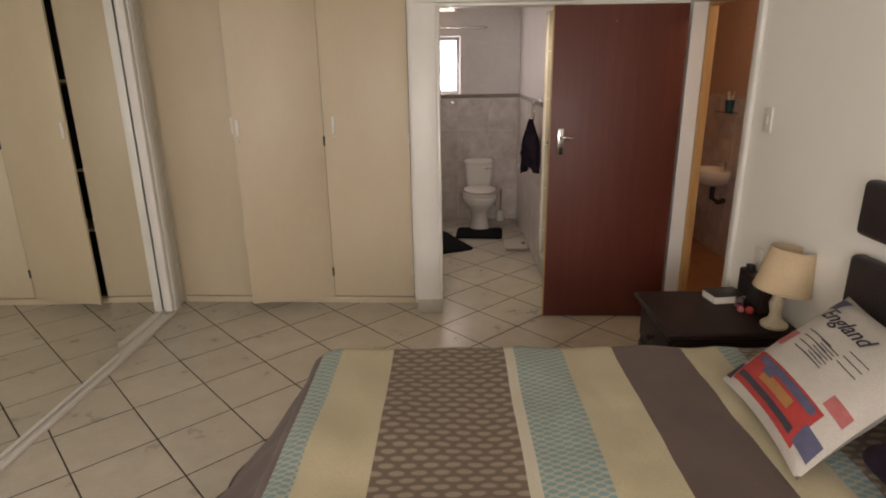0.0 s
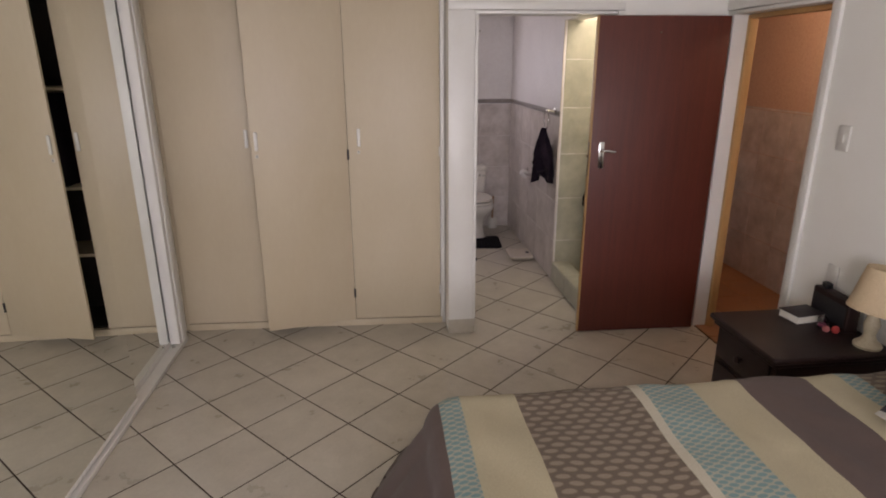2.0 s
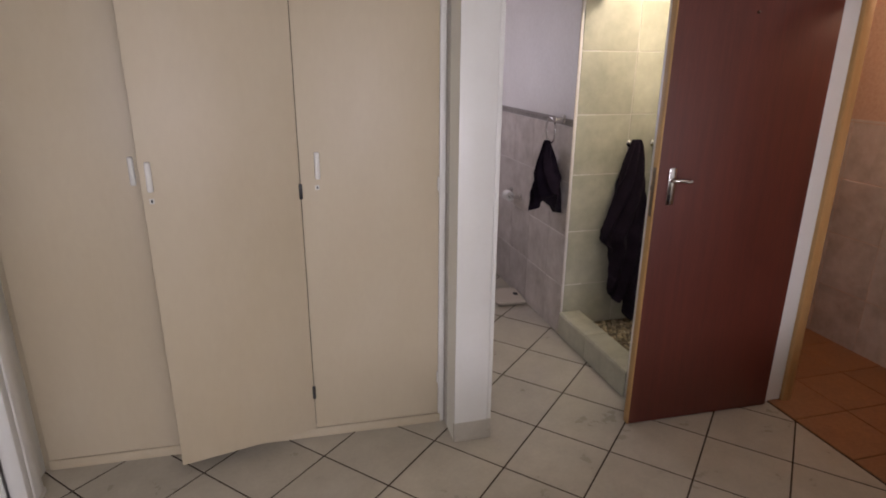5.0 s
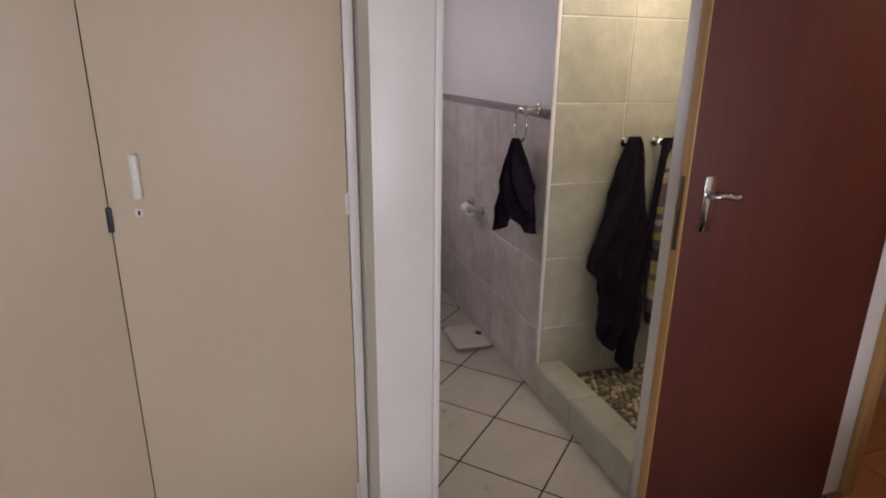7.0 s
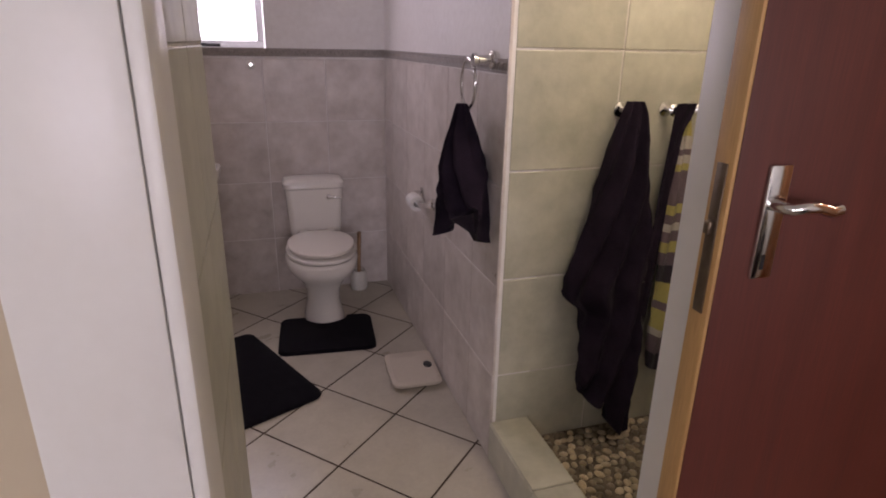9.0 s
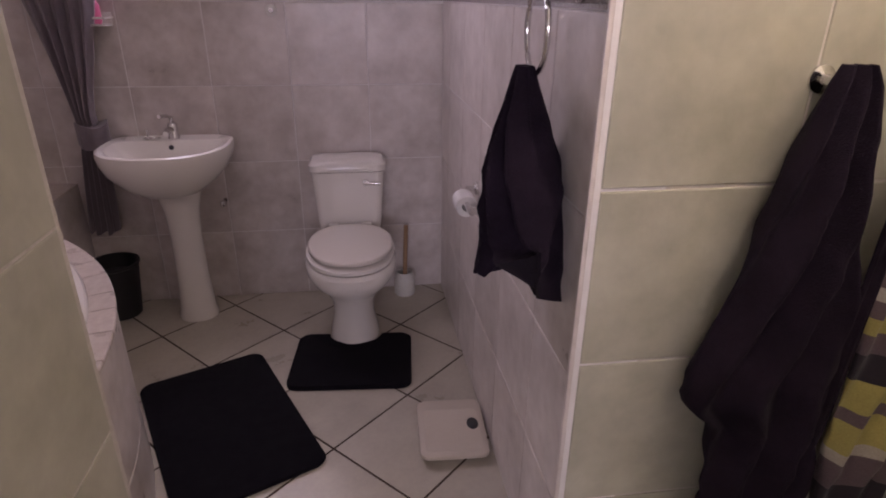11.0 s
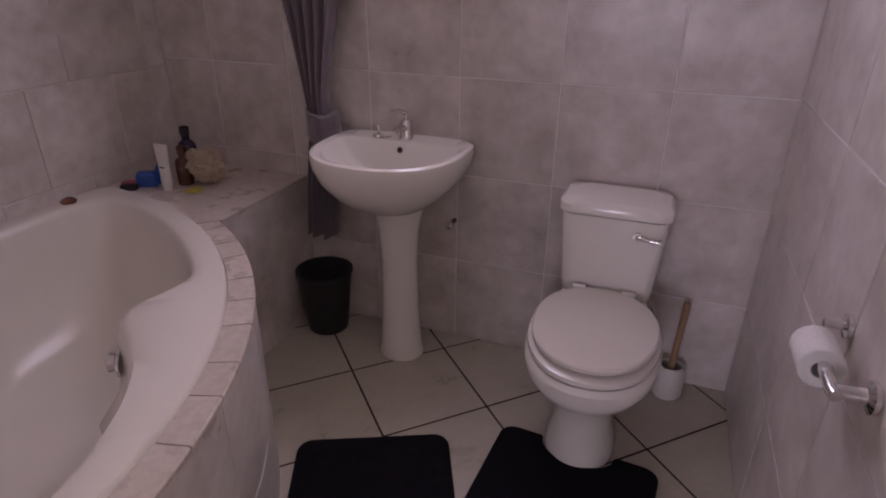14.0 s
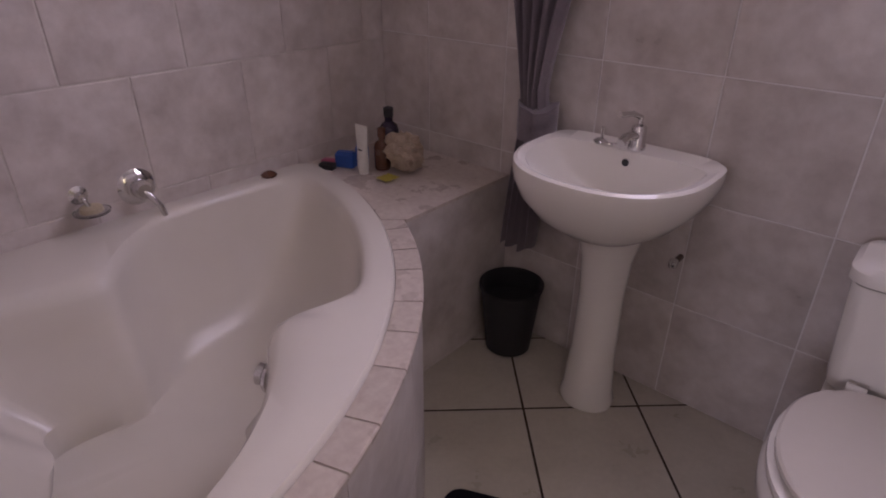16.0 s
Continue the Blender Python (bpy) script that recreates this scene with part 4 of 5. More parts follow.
part("soap", lathe([(0.01, -0.04), (0.03, -0.036), (0.028, -0.024), (0.01, -0.02)], 20, centre=(0.05, 0.01, 0)), M_LAMPB, spout, "pale cream soap")

# ---- toiletries on the ledge ----


def bottle(name, x, y, h, r, colour, cap, label, cap_h=0.03):
    b = thing(name, (x, y, 0.60), label, "bottle", "toiletries on the ledge")
    part("body", lathe([(r * 0.92, 0), (r, 0.006), (r, h * 0.72), (r * 0.85, h * 0.82), (r * 0.42, h * 0.9), (r * 0.42, h)], 22), colour, b)
    part("cap", lathe([(r * 0.5, h), (r * 0.52, h + cap_h), (r * 0.3, h + cap_h + 0.003)], 18), cap, b)
    return b


bottle("shampoo_bottle", -1.31, 6.25, 0.17, 0.034, M_PURPB, M_BLACK, "tall dark purple bottle with black cap")
bottle("lotion_bottle", -1.285, 6.19, 0.115, 0.028, M_BROWNB, M_BROWNB, "brown bottle on the bath ledge")
tb = thing("cream_tube", (-1.298, 6.112, 0.60), "white squeeze tube standing on its cap", "tube", "toiletries on the ledge")
rr = []
for kk in range(9):
    t = kk / 8
    rr.append([(0.019 * (1 + 0.65 * t) * math.cos(a), 0.019 * (1 - t) * math.sin(a) + 0.0015 * math.sin(a), 0.022 + 0.148 * t) for a in [2 * math.pi * i / 24 for i in range(24)]])
b = part("body", loft(rr), M_PLAST, tb)
part("print_bar", box(-0.008, 0.012, -0.0135, -0.0125, 0.085, 0.09), M_INK, b, "unreadable small print", smooth=False)
part("cap", lathe([(0.016, 0), (0.018, 0.022)], 20), M_PLAST, tb)
bm = bmesh.new()
bmesh.ops.create_icosphere(bm, subdivisions=4, radius=1.0)
for v in bm.verts:
    q = v.co.copy()
    f = 1 + 0.38 * noise.noise(q * 3.3) + 0.22 * noise.noise(q * 8)
    v.co = Vector((q.x * 0.07 * f, q.y * 0.055 * f, 0.066 + q.z * 0.062 * f))
lo = min(v.co.z for v in bm.verts)
for v in bm.verts:
    v.co.z -= lo
single("loofah", bm, M_LOOFAH, (-1.205, 6.22, 0.60), "ruffled straw coloured bath puff on the ledge", "bath puff")
bm = bmesh.new()
g = [[bm.verts.new((0.055 * i / 8 - 0.03, 0.06 * j / 8 - 0.03, 0.004 + 0.006 * abs(math.sin(i * 1.3 + j)))) for j in range(9)] for i in range(9)]
for i in range(8):
    for j in range(8):
        bm.faces.new((g[i][j], g[i + 1][j], g[i + 1][j + 1], g[i][j + 1]))
single("sponge_cloth", bm, M_YELL, (-1.19, 6.125, 0.60), "small yellow cloth under the bath puff", "cloth")
for nm, x, y, sx, sy, h, colour, lab in (("blue_sachet", -1.40, 6.12, 0.035, 0.02, 0.055, M_BLUE, "blue plastic sachet on the ledge"), ("razor_pack", -1.45, 6.10, 0.04, 0.018, 0.02, M_PINK, "pink razor pack on the ledge"),
                                         ("soap_box", -1.43, 6.06, 0.028, 0.018, 0.022, M_BLACK, "small dark soap box on the ledge"), ("blue_sachet", -1.37, 6.17, 0.02, 0.02, 0.075, M_BLUE, "upright blue plastic bottle on the ledge")):
    single(nm, loft([round_rect(0, 0, 0, sx, sy, 0.008), round_rect(0, 0, h * 0.8, sx * 1.02, sy, 0.008), round_rect(0, 0, h, sx * 0.8, sy * 0.5, 0.005)]), colour, (x, y, 0.60), lab, "toiletry", "toiletries on the ledge", 25)

# ---- wash basin on its pedestal ----
basin = thing("wash_basin", (-0.468, YB, 0), "white ceramic pedestal wash basin", "basin")


def bring(z, ax, front, back, cy=-0.165, power=2.3):
    ring = []
    for i in range(64):
        t = 2 * math.pi * i / 64
        c, s = math.cos(t), math.sin(t)
        k = 2.0 / (5.0 if s > 0 else power)
        ring.append((math.copysign(abs(c) ** k, c) * ax, min(cy + math.copysign(abs(s) ** k, s) * (back if s > 0 else front), -0.002), z))
    return ring


rings = [bring(0.595, 0.085, 0.09, 0.1), bring(0.615, 0.13, 0.15, 0.13), bring(0.66, 0.19, 0.21, 0.155), bring(0.71, 0.234, 0.248, 0.163), bring(0.755, 0.254, 0.264, 0.163), bring(0.79, 0.260, 0.270, 0.163), bring(0.804, 0.257, 0.267, 0.163),
         bring(0.809, 0.246, 0.258, 0.158), bring(0.803, 0.226, 0.24, 0.08), bring(0.77, 0.205, 0.222, 0.065), bring(0.72, 0.165, 0.178, 0.055), bring(0.685, 0.11, 0.11, 0.05), bring(0.675, 0.03, 0.03, 0.03)]
part("bowl", loft(rings), M_CERAM, basin)
part("pedestal", loft([oval(0.02, -0.175, z, a, f, f * 1.05, 40) for z, a, f in ((0, 0.085, 0.075), (0.015, 0.087, 0.077), (0.05, 0.078, 0.07), (0.2, 0.068, 0.064), (0.4, 0.065, 0.062), (0.52, 0.072, 0.07), (0.60, 0.092, 0.088), (0.63, 0.11, 0.10))]), M_CERAM, basin)
ofl = part("overflow_ring", lathe([(0.012, 0), (0.012, 0.004), (0.008, 0.005)], 18), M_CHROME, basin, "dark overflow hole")
ofl.matrix_local = look((0.0, -0.098, 0.775), (0.0, 0.2, 0.74))
ofh = part("overflow_hole", lathe([(0.010, 0), (0.010, 0.0058)], 18), M_BLACK, basin)
ofh.matrix_local = look((0.0, -0.0985, 0.775), (0.0, 0.2, 0.74))
tap = thing("basin_mixer_tap", (-0.462, 6.385, 0.810), "chrome basin mixer tap with lever", "tap")
part("base", lathe([(0.024, -0.004), (0.024, 0.008), (0.021, 0.012), (0.021, 0.055), (0.017, 0.062)], 24), M_CHROME, tap)
part("spout", tube([(0, -0.005, 0.03), (0, -0.04, 0.045), (0, -0.08, 0.046), (0, -0.105, 0.036)], 0.012, 12), M_CHROME, tap)
part("lever", tube([(0, 0.004, 0.06), (0, 0.0, 0.085), (-0.01, -0.03, 0.098), (-0.022, -0.085, 0.104)], 0.0075, 10), M_CHROME, tap)
part("plug_chain_post", lathe([(0.005, -0.004), (0.005, 0.03), (0.007, 0.034)], 10, centre=(-0.11, 0.01, 0)), M_CHROME, tap)
pl = thing("basin_plug", (-0.565, 6.37, 0.805), "chrome and rubber basin plug beside the tap", "plug")
part("stopper", lathe([(0.016, 0), (0.02, 0.006), (0.012, 0.012)], 16), M_CHROME, pl)
part("ring", tube([(0.02, -0.005, 0.008), (0.034, -0.012, 0.006), (0.045, -0.006, 0.007), (0.05, 0.004, 0.006)], 0.004, 8), M_CHROME, pl)
trap = thing("angle_valve", (-0.30, YB, 0.50), "small metal angle valve below the basin", "valve")
part("stub", tube([(0, 0, 0), (0, -0.05, 0)], 0.009), M_BRASS, trap)
part("knob", lathe([(0.012, -0.012), (0.015, 0.0), (0.012, 0.012)], 14, centre=(0, -0.055, 0)), M_CHROME, trap)

# ---- toilet ----
wc = thing("toilet", (0.272, YB - 0.015, 0), "white ceramic close-coupled toilet with closed lid", "toilet")
part("bowl", loft([oval(0, -0.40, z, a, f, b_, 48, 2.2) for z, a, f, b_ in ((0, 0.105, 0.145, 0.2), (0.012, 0.107, 0.147, 0.2), (0.05, 0.098, 0.135, 0.19), (0.12, 0.086, 0.12, 0.18), (0.19, 0.092, 0.135, 0.18), (0.25, 0.125, 0.18, 0.2), (0.29, 0.165, 0.23, 0.21), (0.33, 0.187, 0.257, 0.21), (0.368, 0.19, 0.262, 0.21), (0.384, 0.182, 0.252, 0.2))]), M_CERAM, wc)
part("shelf", loft([round_rect(0, -0.125, z, hx, 0.115, 0.03) for z, hx in ((0.27, 0.10), (0.33, 0.13), (0.385, 0.135))]), M_CERAM, wc)
part("seat", loft([oval(0, -0.40, z, a, f, b_, 48, 2.15) for z, a, f, b_ in ((0.388, 0.165, 0.235, 0.19), (0.391, 0.184, 0.254, 0.2), (0.405, 0.184, 0.254, 0.2), (0.41, 0.168, 0.238, 0.195))]), M_CERAM, wc)
part("lid", loft([oval(0, -0.40, z, a, f, b_, 48, 2.15) for z, a, f, b_ in ((0.418, 0.160, 0.220, 0.19), (0.421, 0.174, 0.235, 0.2), (0.433, 0.175, 0.236, 0.2), (0.438, 0.170, 0.231, 0.196), (0.4405, 0.14, 0.20, 0.17))]), M_LID, wc)
for x in (-0.09, 0.09):
    part("seat_buffer", lathe([(0.008, 0.4085), (0.008, 0.4185)], 10, centre=(x, -0.50, 0)), M_PLAST, wc)
for x in (-0.075, 0.075):
    part("seat_hinge", tube([(x - 0.02, -0.207, 0.432), (x + 0.02, -0.207, 0.432)], 0.012, 12), M_CERAM, wc)
cist = part("cistern", loft([round_rect(0, -0.095, z, hx, hy, 0.035) for z, hx, hy in ((0.386, 0.125, 0.075), (0.40, 0.138, 0.085), (0.44, 0.143, 0.088), (0.66, 0.158, 0.092), (0.668, 0.158, 0.092))]), M_CERAM, wc)
part("cistern_lid", loft([round_rect(0, -0.097, z, hx, hy, 0.045) for z, hx, hy in ((0.669, 0.158, 0.09), (0.674, 0.168, 0.096), (0.70, 0.168, 0.096), (0.716, 0.155, 0.085), (0.722, 0.12, 0.06))]), M_CERAM, cist)
hd = part("flush_lever", tube([(0.075, -0.185, 0.625), (0.075, -0.205, 0.625), (0.09, -0.21, 0.625), (0.14, -0.21, 0.622)], 0.007, 10), M_CHROME, cist, "chrome flush lever")
part("lever_boss", tube([(0.075, -0.183, 0.625), (0.075, -0.203, 0.625)], 0.013, 14), M_CHROME, hd)
part("water_pipe", tube([(0.20, -0.01, 0.17), (0.20, -0.05, 0.17), (0.19, -0.07, 0.22), (0.16, -0.08, 0.33), (0.12, -0.09, 0.40)], 0.008), M_CHROME, wc, "flexible water pipe")
tbr = thing("toilet_brush", (0.522, 6.365, 0), "toilet brush with wooden handle in clear plastic holder", "toilet brush")
part("holder", lathe([(0.045, 0), (0.052, 0.01), (0.05, 0.09), (0.038, 0.12), (0.034, 0.12), (0.046, 0.088), (0.046, 0.012)], 24), M_PLAST, tbr)
part("handle", tube([(0, 0, 0.05), (0.005, 0.005, 0.2), (0.012, 0.012, 0.36)], 0.011, 10), M_WOODH, tbr)
part("brush_head", lathe([(0.02, 0.02), (0.03, 0.05), (0.026, 0.085)], 18), M_PLAST, tbr)

# ---- mats, scale, bin ----


def mat_thing(name, corners, cut, label):
    """A thick rounded bath mat through four floor corners; cut: notch radius for a toilet foot."""
    c = Vector((sum(p[0] for p in corners) / 4, sum(p[1] for p in corners) / 4))
    ux = Vector((corners[1][0] - corners[0][0] + corners[2][0] - corners[3][0], corners[1][1] - corners[0][1] + corners[2][1] - corners[3][1])) / 2
    vy = Vector((corners[3][0] - corners[0][0] + corners[2][0] - corners[1][0], corners[3][1] - corners[0][1] + corners[2][1] - corners[1][1])) / 2
    hx, hy = ux.length / 2, vy.length / 2
    rings = []
    for z, s in ((0.0, 0.004), (0.008, 0.0), (0.016, 0.003), (0.02, 0.012)):
        ring = []
        for x, y, _ in round_rect(0, 0, 0, hx - s, hy - s, 0.045, 8):
            ring.append((x, y, z))
        rings.append(ring)
    ob = single(name, loft(rings), M_MAT, (c.x, c.y, 0.0), label, "bath mat", turn=math.degrees(math.atan2(ux.y, ux.x)))
    return ob


mat_thing("bath_mat", [(-0.553, 5.692), (-0.130, 5.885), (0.196, 5.222), (-0.227, 5.029)], 0, "black bath mat lying beside the bathtub")
bm = bmesh.new()
outline = []
for x, y, _ in round_rect(0, 0, 0, 0.240, 0.192, 0.045, 8):
    outline.append((x, y))
notch = [(0.112 * math.cos(a), 0.184 - 0.075 * math.sin(a)) for a in [math.pi * k / 14 for k in range(15)]]
seq = outline[:9] + [(0.118, 0.192)] + notch + [(-0.118, 0.192)] + outline[9:]
loft([[(x, y, z) for x, y in seq] for z in (0.0, 0.014)] + [[(x * 0.975, y * 0.975 - 0.001, 0.02) for x, y in seq]], (True, True), bm)
single("toilet_mat", bm, M_MAT, (0.259, 5.787, 0.0), "black contour mat round the toilet foot", "bath mat", turn=-5.0)
sc = thing("bathroom_scale", (0.592, 5.30, 0), "white bathroom scale on the floor beside the wall", "scale", turn=-3)
part("body", loft([round_rect(0, 0, z, hx, hy, 0.03) for z, hx, hy in ((0.0, 0.09, 0.115), (0.006, 0.098, 0.125), (0.022, 0.112, 0.142), (0.034, 0.112, 0.142), (0.038, 0.107, 0.137))]), M_SCALE, sc)
part("tread", loft([round_rect(0, -0.02, z, hx, hy, 0.02) for z, hx, hy in ((0.0381, 0.095, 0.105), (0.0395, 0.094, 0.104))]), M_SCALE, sc)
part("dial_window", loft([oval(0.072, 0.005, z, a, a * 1.5, a * 1.5, 24) for z, a in ((0.0396, 0.020), (0.0415, 0.018))]), M_BLACK, sc, "dark dial window")
bn = thing("waste_bin", (-0.800, 6.322, 0), "black plastic waste bin under the basin", "bin")
part("body", lathe([(0.075, 0), (0.08, 0.005), (0.105, 0.25), (0.112, 0.255), (0.112, 0.265), (0.102, 0.265), (0.095, 0.2)], 36), M_BLACK, bn)

# ---- curtain beside the window, tied in a knot ----
rings = []
prof = [(2.06, -0.83, 0.27, 0.032), (1.8, -0.815, 0.22, 0.034), (1.5, -0.80, 0.16, 0.036), (1.3, -0.79, 0.118, 0.036), (1.16, -0.79, 0.086, 0.034), (1.0, -0.793, 0.052, 0.03), (0.92, -0.793, 0.038, 0.028), (0.87, -0.788, 0.038, 0.028), (0.83, -0.785, 0.04, 0.028), (0.76, -0.79, 0.047, 0.03), (0.65, -0.797, 0.054, 0.034), (0.5, -0.808, 0.060, 0.036), (0.40, -0.815, 0.062, 0.036)]
for z, x, hw, dp in prof:
    ring = []
    for i in range(96):
        t = 2 * math.pi * i / 96
        c, s = math.cos(t), math.sin(t)
        ring.append((x + hw * c, 6.365 + (dp + 0.014 * math.sin(c * 16 + z * 1.2)) * (1 if s > 0 else -1) * abs(s) ** 0.5, z + 0.008 * math.sin(c * 9)))
    rings.append(ring)
cur = thing("curtain", (0, 0, 0), "mauve grey satin curtain knotted beside the window", "curtain")
part("drape", loft(rings), M_CURT, cur)
for kk in range(2):
    part("knot", loft([[(-0.772 + 0.062 * math.cos(t), 6.358 - 0.058 * math.sin(t) * (1 + 0.1 * math.sin(7 * t)), 0.79 + 0.04 * kk + dz + 0.012 * math.cos(2 * t + kk)) for t in [2 * math.pi * i / 40 for i in range(40)]] for dz in (0.0, 0.012, 0.034, 0.05)]), M_CURT, cur)
rail = thing("curtain_rail", (0, 0, 0), "grey metal curtain rail above the window", "rail")
part("rod", tube([(-1.25, 6.365, 2.085), (0.36, 6.365, 2.085)], 0.011), M_CHROME, rail)
for x in (-1.2, 0.30):
    part("bracket", tube([(x, YB + 0.01, 2.085), (x, 6.37, 2.085)], 0.008), M_CHROME, rail)

tl = thing("tube_lamp", (-0.26, YB, 2.265), "white batten lamp with a lit tube above the window", "lamp")
part("batten", box(-0.31, 0.31, -0.035, 0.0, -0.02, 0.03, 0.004), M_PLAST, tl)
part("tube", tube([(-0.275, -0.048, -0.002), (0.275, -0.048, -0.002)], 0.0125, 14), M_LAMPON, tl, "lit glass tube")
for x in (-0.29, 0.278):
    part("end_cap", box(x, x + 0.012, -0.064, -0.033, -0.018, 0.016, 0.003), M_PLAST, tl)

# on the window sill
br = thing("hair_brush", (-0.33, 6.495, 1.405), "dark hair brush lying on the window sill", "brush")
part("head", loft([[(x, 0.028 * w * math.cos(a), 0.016 + 0.016 * w * math.sin(a)) for a in [2 * math.pi * i / 16 for i in range(16)]] for x, w in ((-0.055, 0.3), (-0.045, 0.8), (-0.01, 1.0), (0.04, 0.95), (0.065, 0.5))]), M_LEATH, br)
part("handle", tube([(0.06, 0, 0.014), (0.11, 0.004, 0.012), (0.175, 0.006, 0.012)], 0.009, 10), M_BLACK, br)
single("round_dish", lathe([(0.03, 0.0), (0.05, 0.012), (0.055, 0.028), (0.051, 0.028), (0.046, 0.014), (0.02, 0.006)], 32), M_PLAST, (-0.525, 6.495, 1.405), "small round white dish on the window sill", "dish")

# small wall fittings
rk = thing("wall_rack", (-0.685, YB, 1.26), "small white wall rack holding a pink bottle", "rack")
part("tray", loft([round_rect(0, -0.05, z, 0.05, 0.045, 0.015) for z in (0.0, 0.006)]), M_PLAST, rk)
part("rail", tube([(-0.048, -0.005, 0.03), (-0.048, -0.09, 0.03), (0.048, -0.09, 0.03), (0.048, -0.005, 0.03)], 0.004), M_PLAST, rk)
part("back", box(-0.045, 0.045, -0.006, 0.0, 0.0, 0.05, 0.002), M_PLAST, rk)
bt = thing("pink_bottle", (-0.685, 6.39, 1.2665), "pink plastic bottle in the wall rack", "bottle")
part("body", lathe([(0.022, 0), (0.026, 0.01), (0.026, 0.07), (0.014, 0.09)], 18), M_PINK, bt)
part("cap", lathe([(0.013, 0.09), (0.013, 0.11)], 14), M_PLAST, bt)
hk = thing("suction_hook", (-0.01, YB - 0.004, 1.321), "clear suction hook on the tiles", "hook")
m = part("disc", lathe([(0.024, 0), (0.023, 0.004), (0.01, 0.007)], 22), M_PLAST, hk)
m.matrix_local = pose(0, 0, 0, 90, 0, 0)
m = part("button", lathe([(0.009, 0.006), (0.009, 0.014)], 16), M_CHROME, hk)
m.matrix_local = pose(0, 0, 0, 90, 0, 0)

# ---- towel ring, towels, robe, paper roll ----
WX = 0.715
tr = thing("towel_ring", (WX, 4.775, 1.40), "chrome towel ring on the tiled wall", "towel ring")
m = part("mount", lathe([(0.028, 0), (0.028, 0.008), (0.016, 0.014), (0.014, 0.05), (0.02, 0.055), (0.02, 0.068)], 24), M_CHROME, tr)
m.matrix_local = pose(0, 0, 0, 0, -90, 0)
part("ring", tube([(-0.055, 0.07 + 0.066 * math.sin(t), -0.075 + 0.078 * math.cos(t)) for t in [2 * math.pi * i / 40 - 0.6 for i in range(41)]], 0.0055, 10), M_CHROME, tr)


def hanging(name, spine, mat_, label, category, pleats=5, depth=0.02, uv=False, along="y", phase=0.0, hem=None, parent=None):
    """A towel hung from one point. spine: rows of (z, middle, half width, distance off the wall)."""
    bm = bmesh.new()
    layer = bm.loops.layers.uv.new("UVMap") if uv else None
    n = 120
    rings = []
    for r, (z, mid, hw, off) in enumerate(spine):
        ring = []
        for i in range(n):
            t = 2 * math.pi * i / n
            c, s = math.cos(t), math.sin(t)
            d = (0.6 * depth + depth * 0.55 * math.sin(c * pleats * 1.6 + phase + 0.25 * r)) * (1 if s > 0 else -1) * abs(s) ** 0.6 * min(1.0, hw / 0.10)
            drop = (0.012 if uv else 0.03) * math.sin(c * 5 + phase + 1.0) * (r / len(spine)) ** 2
            if hem:
                drop += hem(c, s) * max(0.0, (r / (len(spine) - 1) - 0.75) / 0.25)
            q = mid + hw * c + 0.006 * noise.noise((c * 3, r * 0.35, phase)) * (hw / 0.1)
            d += 0.008 * noise.noise((c * 4 + s, r * 0.22, phase + 5)) * min(1.0, hw / 0.08)
            ring.append(bm.verts.new((q, off + d, z + drop) if along == "x" else (off + d, q, z + drop)))
        rings.append(ring)
    for r in range(len(rings) - 1):
        for i in range(n):
            f = bm.faces.new((rings[r][i], rings[r][(i + 1) % n], rings[r + 1][(i + 1) % n], rings[r + 1][i]))
            if uv:
                for lp, rr in zip(f.loops, (r, r, r + 1, r + 1)):
                    lp[layer].uv = (rr / (len(rings) - 1), 0.0)
    for ring in (rings[0], rings[-1]):
        for i in range(1, n // 2 - 1):
            bm.faces.new((ring[i], ring[i + 1], ring[n - i - 1], ring[n - i]))
        bm.faces.new((ring[0], ring[1], ring[n - 1]))
        bm.faces.new((ring[n // 2 - 1], ring[n // 2], ring[n // 2 + 1]))
    if parent:
        return part(name, bm, mat_, parent, label)
    return tagged(part(name, bm, mat_), label, category)


def spine_of(z0, z1, mids, halves, off, n=26):
    out = []
    for k in range(n + 1):
        t = k / n
        f = t * (len(mids) - 1)
        i = min(int(f), len(mids) - 2)
        g = f - i
        out.append((z0 + (z1 - z0) * t, mids[i] * (1 - g) + mids[i + 1] * g, halves[i] * (1 - g) + halves[i + 1] * g, off))
    return out


def edges_of(rows, off, n, off_low=None):
    """A spine from (height, first edge, second edge) rows, filled in evenly from top to bottom."""
    out = []
    for k in range(n + 1):
        z = rows[0][0] + (rows[-1][0] - rows[0][0]) * k / n
        for (za, a0, a1), (zb, b0, b1) in zip(rows, rows[1:]):
            if zb - 1e-6 <= z <= za + 1e-6:
                g = (za - z) / (za - zb)
                lo, hi = a0 + (b0 - a0) * g, a1 + (b1 - a1) * g
                out.append((z, (lo + hi) / 2, (hi - lo) / 2, off + ((off if off_low is None else off_low) - off) * k / n))
                break
    return out


def long_tail(c, s):
    """The towel's lower edge: one corner ends higher, with a notch beside it."""
    return 0.16 * min(1.0, max(0.0, (-0.1 - c) / 0.12)) + 0.16 * math.exp(-((c + 0.08) / 0.12) ** 2)


def two_lobes(c, s):
    """The lower edge of a towel hung by its middle: the outer and the inner layer part at the near end."""
    if s < 0:
        return -0.03 + 0.12 * min(1.0, max(0.0, (-0.05 - c) / 0.2)) + 0.04 * min(1.0, max(0.0, (c - 0.65) / 0.2))
    return 0.10 * min(1.0, max(0.0, (c + 0.4) / 0.2)) + 0.05 * max(0.0, -c - 0.9) / 0.1


